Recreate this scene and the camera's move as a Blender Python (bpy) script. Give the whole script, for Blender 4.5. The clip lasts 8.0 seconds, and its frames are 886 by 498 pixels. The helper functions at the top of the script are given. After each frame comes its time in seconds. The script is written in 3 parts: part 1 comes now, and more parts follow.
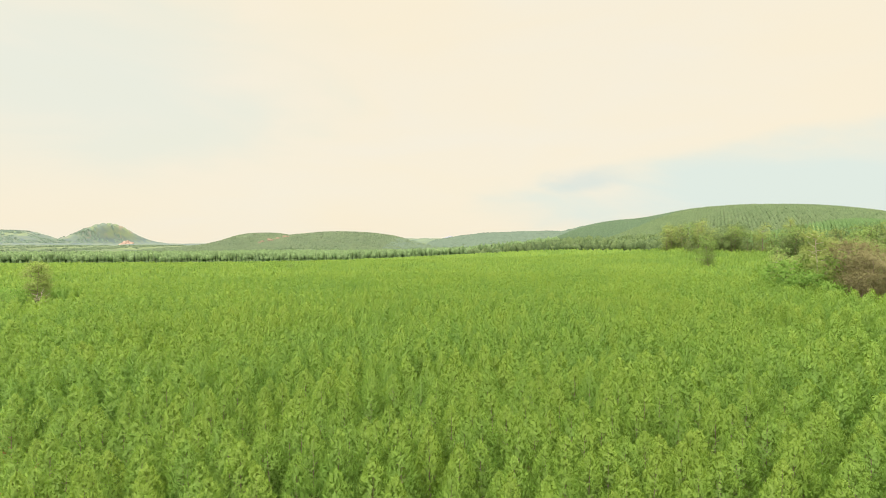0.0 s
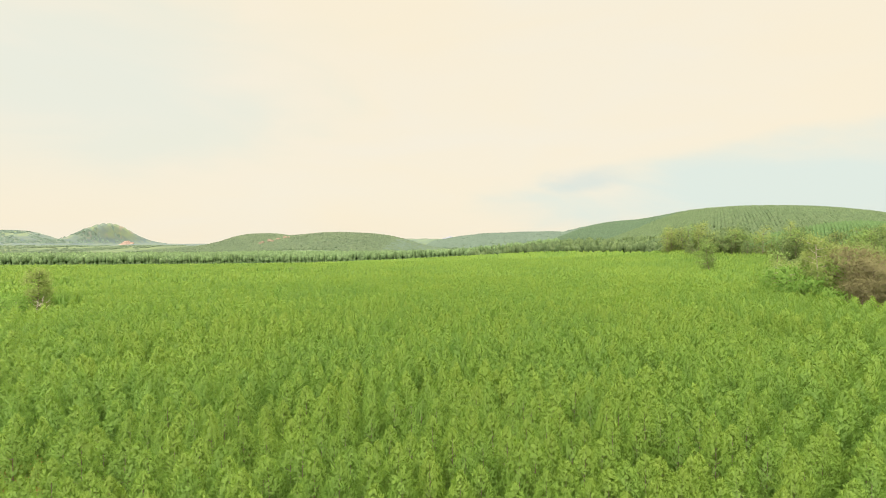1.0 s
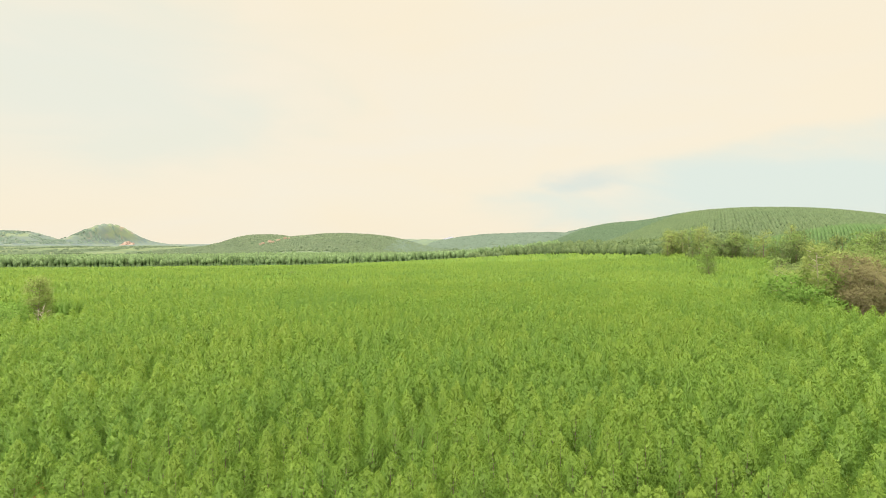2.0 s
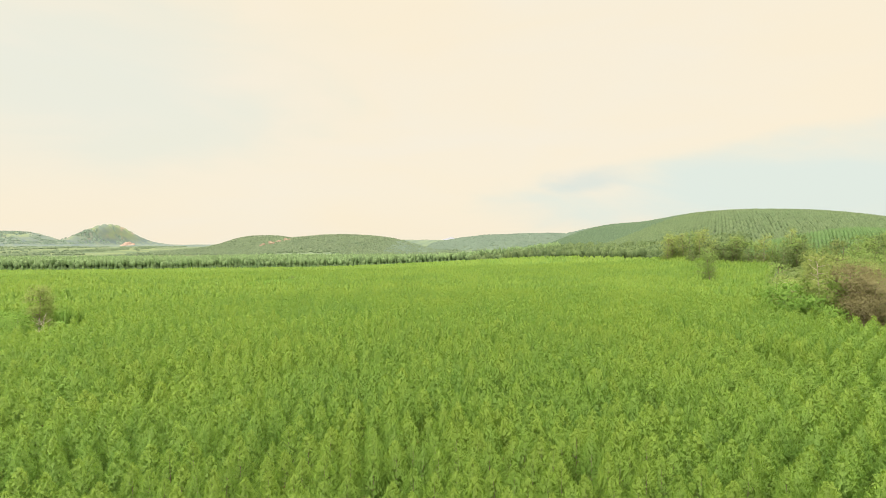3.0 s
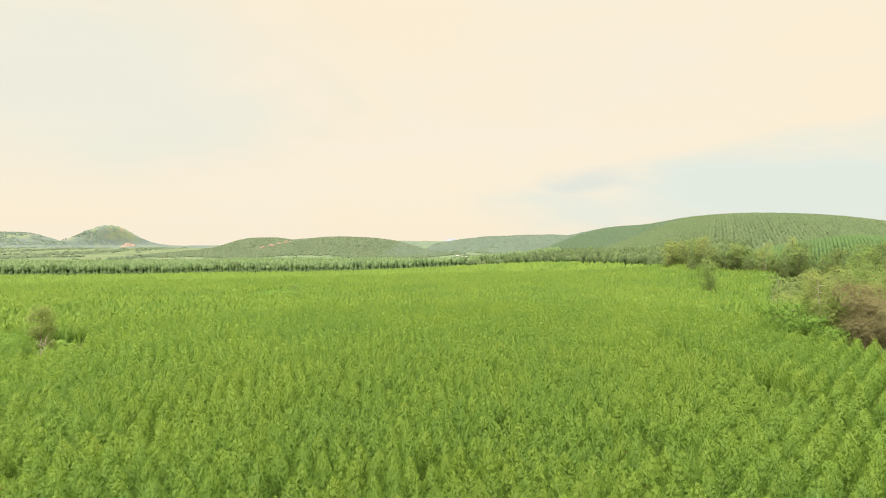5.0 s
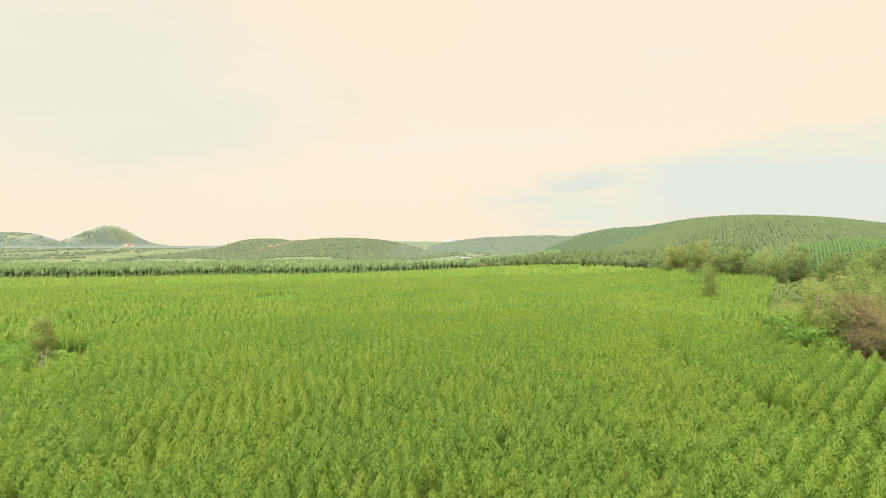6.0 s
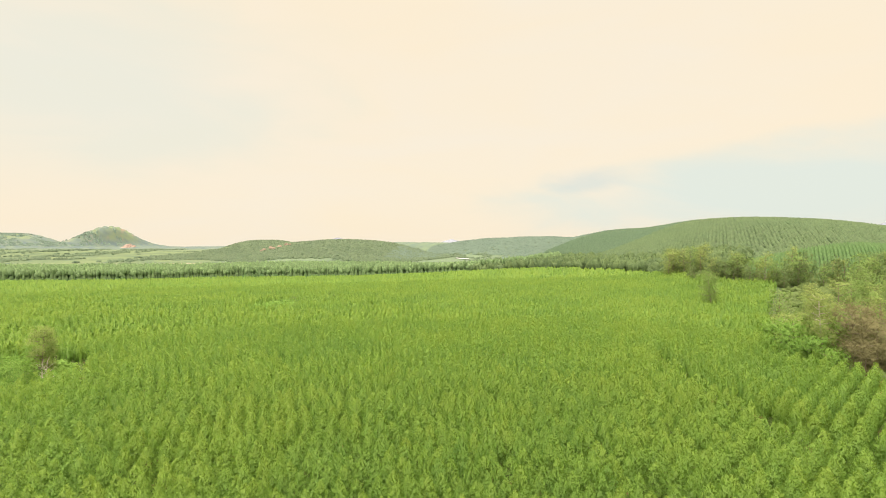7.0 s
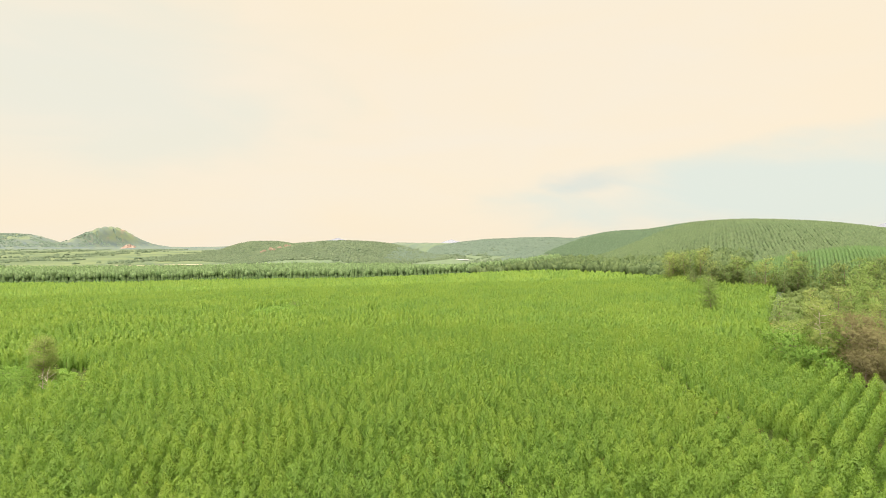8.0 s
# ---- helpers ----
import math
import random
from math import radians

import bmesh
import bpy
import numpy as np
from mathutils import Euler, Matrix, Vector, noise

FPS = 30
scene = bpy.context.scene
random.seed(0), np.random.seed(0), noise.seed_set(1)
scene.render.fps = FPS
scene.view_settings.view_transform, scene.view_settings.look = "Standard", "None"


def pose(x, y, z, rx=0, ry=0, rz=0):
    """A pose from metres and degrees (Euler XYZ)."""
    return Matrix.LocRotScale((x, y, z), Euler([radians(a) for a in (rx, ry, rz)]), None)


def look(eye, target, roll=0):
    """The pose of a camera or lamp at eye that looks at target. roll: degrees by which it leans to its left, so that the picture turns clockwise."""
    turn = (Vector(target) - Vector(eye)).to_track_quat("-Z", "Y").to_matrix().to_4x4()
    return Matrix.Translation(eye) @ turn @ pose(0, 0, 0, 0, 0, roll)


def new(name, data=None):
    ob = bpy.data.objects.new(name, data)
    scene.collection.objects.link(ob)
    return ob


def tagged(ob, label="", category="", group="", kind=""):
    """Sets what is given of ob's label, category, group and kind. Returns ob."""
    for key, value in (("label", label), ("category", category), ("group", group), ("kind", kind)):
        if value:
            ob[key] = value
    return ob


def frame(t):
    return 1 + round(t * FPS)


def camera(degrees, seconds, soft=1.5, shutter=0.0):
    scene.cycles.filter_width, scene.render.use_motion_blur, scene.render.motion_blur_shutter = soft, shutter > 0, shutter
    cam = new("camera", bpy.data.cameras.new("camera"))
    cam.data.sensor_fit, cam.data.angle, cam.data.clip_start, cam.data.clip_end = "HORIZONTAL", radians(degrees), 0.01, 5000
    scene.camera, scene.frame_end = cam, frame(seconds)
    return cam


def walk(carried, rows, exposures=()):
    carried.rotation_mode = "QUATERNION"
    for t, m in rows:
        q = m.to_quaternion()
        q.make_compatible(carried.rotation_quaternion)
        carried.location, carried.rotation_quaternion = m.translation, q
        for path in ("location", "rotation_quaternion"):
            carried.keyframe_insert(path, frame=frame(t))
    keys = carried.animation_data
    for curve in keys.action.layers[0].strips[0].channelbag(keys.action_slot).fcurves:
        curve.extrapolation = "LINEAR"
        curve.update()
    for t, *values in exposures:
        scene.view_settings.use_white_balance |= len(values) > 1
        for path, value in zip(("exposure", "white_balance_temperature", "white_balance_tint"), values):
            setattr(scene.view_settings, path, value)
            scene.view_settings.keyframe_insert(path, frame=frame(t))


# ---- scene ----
# ---- camera: a drone that climbs almost straight up over the plantation ----
cam = camera(86.6, 8.0, soft=0.8)
METRES, EYE, TILT = 24.0, 24.0, -1.17
ROWS = [
    (0.0, 0.0, 0.0, 0.0, 0.0, 0.0, -0.0),
    (0.5, -0.001, -0.0004, 0.0325, 0.01, 0.0, -0.01),
    (1.0, -0.002, -0.0004, 0.0839, 0.03, 0.01, -0.01),
    (1.5, -0.0029, -0.0005, 0.1396, 0.05, 0.02, -0.01),
    (3.0, -0.0067, 0.0, 0.3168, 0.11, 0.05, -0.02),
    (3.5, -0.0098, 0.0, 0.3782, 0.12, 0.06, -0.02),
    (4.0, -0.0126, 0.0, 0.4449, 0.13, 0.07, -0.02),
    (4.5, -0.0149, 0.0, 0.5136, 0.14, 0.08, -0.03),
    (6.0, -0.0234, 0.0, 0.7288, 0.15, 0.10, -0.03),
    (6.5, -0.0267, 0.0, 0.799, 0.16, 0.11, -0.03),
    (7.0, -0.0304, 0.0, 0.8693, 0.16, 0.12, -0.03),
    (7.5, -0.0345, 0.0, 0.9412, 0.16, 0.13, -0.03),
    (8.0, -0.0371, 0.0, 0.9991, 0.15, 0.14, -0.03),
]
walk(cam, [(t, pose(METRES * x, METRES * y, EYE + METRES * z, 90 + TILT + pitch, roll, yaw)) for t, x, y, z, yaw, pitch, roll in ROWS],
     [(0.0, 0.0, 6400, 7.6), (8.0, 0.0, 6610, 10.5)])

# ---- sky and sun ----
SUN_TURN, SUN_HEIGHT = 222.0, 50.0      # compass turn of the sun, behind the camera, and its height
world = bpy.data.worlds.new("overcast_sky")
scene.world = world
world.use_nodes = True
wt = world.node_tree
wt.nodes.clear()


def wnode(kind, **values):
    n = wt.nodes.new(kind)
    for key, value in values.items():
        n.inputs[key].default_value = value
    return n


def wlink(a, b):
    wt.links.new(a, b)


def wmath(op, a, b=None, clamp=False):
    n = wt.nodes.new("ShaderNodeMath")
    n.operation, n.use_clamp = op, clamp
    for i, v in enumerate((a, b)):
        if v is None:
            continue
        if isinstance(v, (int, float)):
            n.inputs[i].default_value = v
        else:
            wlink(v, n.inputs[i])
    return n.outputs[0]


def wmix(fac, a, b):
    n = wt.nodes.new("ShaderNodeMix")
    n.data_type = "RGBA"
    for key, v in ((0, fac), (6, a), (7, b)):
        if isinstance(v, (int, float, tuple)):
            n.inputs[key].default_value = v
        else:
            wlink(v, n.inputs[key])
    return n.outputs[2]


way = wt.nodes.new("ShaderNodeTexCoord").outputs["Generated"]
split = wt.nodes.new("ShaderNodeSeparateXYZ")
wlink(way, split.inputs[0])
drift = wnode("ShaderNodeMapping", Scale=(1.4, 1.4, 5.0))
wlink(way, drift.inputs[0])
streaks = wnode("ShaderNodeTexNoise", Scale=1.7, Detail=5.0, Roughness=0.5, Distortion=0.5)
wlink(drift.outputs[0], streaks.inputs[0])
ragged = wmath("SUBTRACT", streaks.outputs[0], 0.5)


def thin_cloud(centre, size):
    """A thinner, bluish part of the cloud layer: its direction and its extent, with a ragged rim."""
    m = wnode("ShaderNodeMapping", Location=tuple(-c / s for c, s in zip(centre, size)), Scale=tuple(1 / s for s in size))
    wlink(way, m.inputs[0])
    d = wt.nodes.new("ShaderNodeVectorMath")
    d.operation = "LENGTH"
    wlink(m.outputs[0], d.inputs[0])
    r = wmath("ADD", d.outputs["Value"], wmath("MULTIPLY", ragged, 2.2))
    n = wnode("ShaderNodeMapRange", **{"From Min": 1.15, "From Max": 0.25, "To Min": 0.0, "To Max": 1.0})
    n.interpolation_type = "SMOOTHSTEP"
    wlink(r, n.inputs[0])
    return n.outputs[0]


sky = wt.nodes.new("ShaderNodeTexSky")
sky.sky_type, sky.sun_disc = "NISHITA", False
sky.sun_elevation, sky.sun_rotation = radians(SUN_HEIGHT), radians(SUN_TURN)
sky.air_density, sky.dust_density = 1.0, 3.0
CREAM, WHITE, BLUE, GREY = (1.02, 0.895, 0.690, 1), (0.98, 0.905, 0.765, 1), (0.75, 0.86, 0.81, 1), (0.68, 0.78, 0.76, 1)
tone = wmix(wmath("MULTIPLY", wmath("ADD", ragged, 0.15), 2.0, True), CREAM, WHITE)
tone = wmix(wmath("MULTIPLY", thin_cloud((0.58, 0.80, 0.075), (0.46, 0.6, 0.086)), 0.80), tone, BLUE)
tone = wmix(wmath("MULTIPLY", thin_cloud((-0.60, 0.80, 0.26), (0.42, 0.6, 0.17)), 0.45), tone, BLUE)
tone = wmix(wmath("MULTIPLY", thin_cloud((0.287, 0.950, 0.118), (0.085, 0.3, 0.030)), 0.55), tone, GREY)
# an overcast sky grows brighter towards the zenith
rise = wnode("ShaderNodeMapRange", **{"From Min": 0.44, "From Max": 1.0, "To Min": 1.0, "To Max": 6.5})
rise.interpolation_type = "SMOOTHSTEP"
wlink(split.outputs[2], rise.inputs[0])
clouds, clear = wt.nodes.new("ShaderNodeBackground"), wt.nodes.new("ShaderNodeBackground")
wlink(tone, clouds.inputs[0])
wlink(rise.outputs[0], clouds.inputs[1])
wlink(sky.outputs[0], clear.inputs[0])
clear.inputs[1].default_value = 0.08
cover = wnode("ShaderNodeMixShader", Fac=0.94)
wlink(clear.outputs[0], cover.inputs[1])
wlink(clouds.outputs[0], cover.inputs[2])
wlink(cover.outputs[0], wt.nodes.new("ShaderNodeOutputWorld").inputs[0])

sun = new("sun", bpy.data.lights.new("sun", "SUN"))
sun.data.energy, sun.data.angle, sun.data.color = 2.2, radians(22), (1.0, 0.94, 0.82)
sun.matrix_world = look((0, 0, 300), Vector((0, 0, 300)) - Vector((
    math.sin(radians(SUN_TURN)) * math.cos(radians(SUN_HEIGHT)), math.cos(radians(SUN_TURN)) * math.cos(radians(SUN_HEIGHT)), math.sin(radians(SUN_HEIGHT)))))


# ---- materials ----
class Nodes:
    """A short way to write a node material."""

    def __init__(self, name):
        self.mat = bpy.data.materials.new(name)
        self.mat.use_nodes = True
        self.tree = self.mat.node_tree
        self.tree.nodes.clear()
        self.where = self.add("ShaderNodeNewGeometry").outputs["Position"]

    def add(self, kind, **values):
        n = self.tree.nodes.new(kind)
        for key, value in values.items():
            self.put(n.inputs[key.replace("_", " ")], value)
        return n

    def put(self, socket, value):
        if isinstance(value, bpy.types.NodeSocket):
            self.tree.links.new(value, socket)
        else:
            socket.default_value = value

    def noise(self, scale, detail=3.0, rough=0.55, at=None):
        return self.add("ShaderNodeTexNoise", Vector=at or self.where, Scale=scale, Detail=detail, Roughness=rough).outputs[0]

    def ramp(self, value, low, high):
        return self.add("ShaderNodeMapRange", Value=value, From_Min=low, From_Max=high).outputs[0]

    def mix(self, fac, a, b, how="MIX"):
        n = self.tree.nodes.new("ShaderNodeMix")
        n.data_type, n.blend_type = "RGBA", how
        for key, v in ((0, fac), (6, a), (7, b)):
            self.put(n.inputs[key], v)
        return n.outputs[2]

    def maths(self, op, a, b):
        n = self.tree.nodes.new("ShaderNodeMath")
        n.operation = op
        self.put(n.inputs[0], a)
        self.put(n.inputs[1], b)
        return n.outputs[0]

    def finish(self, colour, rough=0.7, through_light=0.0, bump_from=None, bump_depth=0.1, gloss=0.3):
        p = self.add("ShaderNodeBsdfPrincipled", Base_Color=colour, Roughness=rough)
        p.inputs["Specular IOR Level"].default_value = gloss
        if bump_from is not None:
            b = self.add("ShaderNodeBump", Height=bump_from, Distance=bump_depth)
            self.tree.links.new(b.outputs[0], p.inputs["Normal"])
        end = p.outputs[0]
        if through_light:
            t = self.add("ShaderNodeBsdfTranslucent", Color=colour)
            m = self.add("ShaderNodeMixShader", Fac=through_light)
            self.tree.links.new(end, m.inputs[1])
            self.tree.links.new(t.outputs[0], m.inputs[2])
            end = m.outputs[0]
        self.tree.links.new(end, self.add("ShaderNodeOutputMaterial").inputs[0])
        return self.mat


def rgb(r, g, b):
    return (r, g, b, 1.0)


def leaf_material(name, dark, light, tip, crown_size=2.5, patch_size=45.0, grain=5.0, contrast=0.6):
    """Leaves: two greens that change from crown to crown and over wide patches, with the grain of fine sprays, the
    shaded gaps between them painted in, and some paler tips.
    """
    n = Nodes(name)
    island = n.tree.nodes.new("ShaderNodeNewGeometry").outputs["Random Per Island"]
    one = n.tree.nodes.new("ShaderNodeObjectInfo").outputs["Random"]
    crowns = n.ramp(n.noise(1.0 / crown_size, 2.0), 0.32, 0.68)
    patches = n.ramp(n.noise(1.0 / patch_size, 3.0), 0.3, 0.7)
    massed = n.tree.nodes.new("ShaderNodeAttribute")
    massed.attribute_name = "tint"
    blend = n.maths("ADD", n.maths("MULTIPLY", crowns, 0.16), n.maths("MULTIPLY", patches, 0.26))
    blend = n.maths("ADD", blend, n.maths("MULTIPLY", n.maths("ADD", one, massed.outputs["Fac"]), 0.30))
    blend = n.maths("ADD", blend, n.maths("MULTIPLY", island, 0.12))
    fine = n.noise(grain, 3.0, 0.7)
    sprays = n.noise(grain * 0.3, 2.0, 0.6)
    colour = n.mix(blend, rgb(*dark), rgb(*light))
    colour = n.mix(n.ramp(fine, 0.50, 0.75), colour, rgb(*tip))
    # besides grain, the speckle darkens the colour for shaded gaps between sprays
    speckle = n.maths("ADD", n.maths("MULTIPLY", n.ramp(fine, 0.3, 0.7), 0.95), n.maths("MULTIPLY", n.ramp(sprays, 0.32, 0.68), 0.38))
    speckle = n.maths("ADD", n.maths("MULTIPLY", island, 0.30), speckle)
    speckle = n.maths("MULTIPLY", n.maths("SUBTRACT", speckle, 0.81), contrast)
    value = n.add("ShaderNodeHueSaturation", Color=colour, Value=n.maths("ADD", speckle, 1.0))
    return n.finish(value.outputs[0], 0.6, 0.42, bump_from=sprays, bump_depth=0.5 / grain, gloss=0.2)


def young_leaf_material():
    """Leaves of the young eucalyptus: each tree has its own green between bluish and yellowish, wide patches differ a little,
    and leaf differs from leaf."""
    n = Nodes("young_eucalyptus_leaves")
    leaf = n.tree.nodes.new("ShaderNodeNewGeometry").outputs["Random Per Island"]
    single, massed = n.tree.nodes.new("ShaderNodeAttribute"), n.tree.nodes.new("ShaderNodeAttribute")
    single.attribute_type, single.attribute_name = "OBJECT", "own_tint"
    massed.attribute_name = "tint"
    # the massed tint also holds new top growth and the crown's painted shading
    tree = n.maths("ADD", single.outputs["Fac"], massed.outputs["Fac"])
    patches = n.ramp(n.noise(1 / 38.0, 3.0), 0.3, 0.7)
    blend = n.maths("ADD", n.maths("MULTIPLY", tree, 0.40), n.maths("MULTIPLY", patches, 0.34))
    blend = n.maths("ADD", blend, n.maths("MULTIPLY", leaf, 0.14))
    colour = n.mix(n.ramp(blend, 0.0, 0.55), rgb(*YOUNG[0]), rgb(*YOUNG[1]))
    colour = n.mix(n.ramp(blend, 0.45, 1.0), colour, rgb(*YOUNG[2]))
    value = n.add("ShaderNodeHueSaturation", Color=colour, Value=n.maths("ADD", n.maths("MULTIPLY", leaf, 0.10), 0.95))
    return n.finish(value.outputs[0], 0.55, 0.47, gloss=0.3)


def bark_material(name, a, b):
    n = Nodes(name)
    streak = n.noise(2.2, 5.0, 0.65)
    colour = n.mix(n.ramp(streak, 0.35, 0.65), rgb(*a), rgb(*b))
    return n.finish(colour, 0.85, bump_from=n.noise(9.0, 4.0), bump_depth=0.04)


YOUNG = ((0.150, 0.286, 0.062), (0.220, 0.354, 0.060), (0.286, 0.394, 0.066))     # bluish, usual and yellowish young leaves
EUCALYPTUS = young_leaf_material()
TALL_EUCALYPTUS = leaf_material("grown_eucalyptus_leaves", (0.161, 0.259, 0.131), (0.241, 0.354, 0.156), (0.291, 0.389, 0.178), 5.0, 70.0, 0.7, 0.6)
HILL_LEAVES = leaf_material("hill_plantation_leaves", (0.100, 0.167, 0.083), (0.144, 0.209, 0.098), (0.163, 0.223, 0.109), 6.0, 110.0, 0.6, 0.5)
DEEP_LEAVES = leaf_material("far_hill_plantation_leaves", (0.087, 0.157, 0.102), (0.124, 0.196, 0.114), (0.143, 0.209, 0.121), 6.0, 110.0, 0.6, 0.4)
SHOULDER_LEAVES = leaf_material("hill_row_leaves", (0.100, 0.200, 0.077), (0.140, 0.246, 0.088), (0.172, 0.268, 0.099), 4.0, 90.0, 2.0, 0.5)
WOOD_LEAVES = leaf_material("native_wood_leaves", (0.160, 0.259, 0.073), (0.241, 0.345, 0.089), (0.288, 0.387, 0.107), 4.0, 30.0, 2.5, 0.35)
FOOT_LEAVES = leaf_material("wood_edge_leaves", (0.072, 0.133, 0.082), (0.179, 0.255, 0.101), (0.213, 0.282, 0.109), 7.0, 40.0, 2.0, 0.5)
OLIVE_LEAVES = leaf_material("olive_leaves", (0.213, 0.288, 0.083), (0.296, 0.365, 0.104), (0.348, 0.403, 0.135), 3.0, 20.0, 3.0, 0.35)
BRIGHT_LEAVES = leaf_material("bright_broad_leaves", (0.135, 0.270, 0.045), (0.200, 0.340, 0.058), (0.275, 0.400, 0.082), 2.0, 15.0, 3.0, 0.35)
DRY_LEAVES = leaf_material("dry_twigs", (0.193, 0.180, 0.087), (0.243, 0.230, 0.106), (0.279, 0.264, 0.125), 3.0, 20.0, 3.0, 0.35)
ORANGE_LEAVES = leaf_material("withered_orange_leaves", (0.420, 0.200, 0.060), (0.560, 0.290, 0.090), (0.620, 0.370, 0.150), 2.0, 15.0, 4.0)
DARK_LEAVES = leaf_material("dark_wood_leaves", (0.108, 0.169, 0.062), (0.164, 0.229, 0.072), (0.209, 0.266, 0.078), 4.0, 30.0, 2.5, 0.35)
# greens shifted to blue, so that distance haze sits in the colour
HAZED_FAR_LEAVES = leaf_material("hazed_far_leaves", (0.100, 0.160, 0.110), (0.171, 0.235, 0.134), (0.199, 0.255, 0.147), 9.0, 60.0, 0.6, 0.5)
# ridge and mountain scrub: bluish distance haze is mixed into the leaf colours
HAZED_RIDGE_LEAVES = leaf_material("hazy_ridge_leaves", (0.130, 0.198, 0.168), (0.171, 0.241, 0.187), (0.186, 0.255, 0.197), 14.0, 220.0, 0.4, 0.3)
BARK = bark_material("eucalyptus_bark", (0.16, 0.12, 0.085), (0.30, 0.25, 0.19))
PALE_BARK = bark_material("pale_dead_wood", (0.36, 0.31, 0.25), (0.58, 0.52, 0.45))


def ground_material():
    n = Nodes("plantation_ground")
    soil = n.mix(n.ramp(n.noise(0.5, 5.0), 0.35, 0.65), rgb(0.21, 0.095, 0.05), rgb(0.34, 0.17, 0.09))
    weeds = n.mix(n.ramp(n.noise(1.3, 4.0), 0.3, 0.7), rgb(0.055, 0.095, 0.025), rgb(0.12, 0.16, 0.045))
    near = n.mix(n.ramp(n.noise(0.16, 5.0, 0.6), 0.30, 0.44), soil, weeds)
    grass = n.mix(n.ramp(n.noise(0.006, 6.0, 0.6), 0.35, 0.65), rgb(0.090, 0.130, 0.076), rgb(0.160, 0.198, 0.102))
    grass = n.mix(n.ramp(n.noise(0.02, 4.0), 0.50, 0.70), grass, rgb(0.075, 0.115, 0.085))
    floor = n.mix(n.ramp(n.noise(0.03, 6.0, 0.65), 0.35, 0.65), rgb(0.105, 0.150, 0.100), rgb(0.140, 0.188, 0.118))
    # mountain scrub; its blue-greys put distance haze and slope shade into the colour
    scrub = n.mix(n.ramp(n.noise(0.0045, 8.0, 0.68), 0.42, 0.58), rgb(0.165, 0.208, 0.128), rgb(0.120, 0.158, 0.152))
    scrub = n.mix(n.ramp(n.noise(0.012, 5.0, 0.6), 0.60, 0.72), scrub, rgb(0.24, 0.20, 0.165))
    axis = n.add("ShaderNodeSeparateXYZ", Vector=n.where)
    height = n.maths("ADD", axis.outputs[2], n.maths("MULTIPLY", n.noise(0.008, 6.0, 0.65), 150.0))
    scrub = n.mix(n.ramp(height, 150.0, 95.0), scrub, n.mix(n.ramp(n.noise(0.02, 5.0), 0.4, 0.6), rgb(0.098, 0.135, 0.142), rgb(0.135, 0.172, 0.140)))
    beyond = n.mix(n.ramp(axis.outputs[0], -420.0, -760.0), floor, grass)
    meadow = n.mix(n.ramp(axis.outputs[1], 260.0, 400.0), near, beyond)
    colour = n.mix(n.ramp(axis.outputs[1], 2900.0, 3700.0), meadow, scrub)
    return n.finish(colour, 0.95, bump_from=n.noise(3.0, 5.0), bump_depth=0.15, gloss=0.1)


def plain_material(name, a, b, scale, rough=0.9, depth=0.05):
    n = Nodes(name)
    colour = n.mix(n.ramp(n.noise(scale, 5.0, 0.6), 0.35, 0.65), rgb(*a), rgb(*b))
    return n.finish(colour, rough, bump_from=n.noise(scale * 6, 4.0), bump_depth=depth, gloss=0.15)


GROUND = ground_material()
RED_SOIL = plain_material("bare_red_soil", (0.30, 0.125, 0.055), (0.45, 0.21, 0.10), 0.8)
PALE_ROAD = plain_material("pale_dirt_road", (0.36, 0.32, 0.24), (0.47, 0.42, 0.33), 0.02)
SCAR = plain_material("eroded_red_cliff", (0.27, 0.20, 0.175), (0.36, 0.28, 0.245), 0.02)
ROCK = plain_material("weathered_rock", (0.20, 0.155, 0.12), (0.29, 0.24, 0.185), 0.15)
WATER = plain_material("pond_water", (0.62, 0.66, 0.66), (0.74, 0.76, 0.74), 0.02, 0.2)
# pale lavender base colour stands for the haze before the far mountains
HAZE_BLUE = plain_material("hazed_far_mountain", (0.20, 0.22, 0.28), (0.23, 0.25, 0.31), 0.002)


# ---- shapes ----
def smooth(a, b, v):
    u = np.clip((v - a) / (b - a), 0.0, 1.0)
    return u * u * (3 - 2 * u)


def bump(x, y, cx, cy, sx, sy, h, turn=0.0, power=2.0):
    """A rounded hill: centre, half widths, height, turn in degrees, flatness."""
    c, s = math.cos(math.radians(turn)), math.sin(math.radians(turn))
    u, v = ((x - cx) * c + (y - cy) * s) / sx, (-(x - cx) * s + (y - cy) * c) / sy
    return h * np.exp(-np.power(u * u + v * v + 1e-9, power / 2))


def wave(x, y, size, seed):
    """Cheap rolling relief between -1 and 1."""
    k = 2 * math.pi / size
    return (np.sin(k * (x * 0.83 + y * 0.55) + seed) + np.sin(k * 1.7 * (x * -0.42 + y * 0.91) + 2.3 * seed)
            + 0.6 * np.sin(k * 3.1 * (x * 0.95 - y * 0.31) + 4.1 * seed)) / 2.6


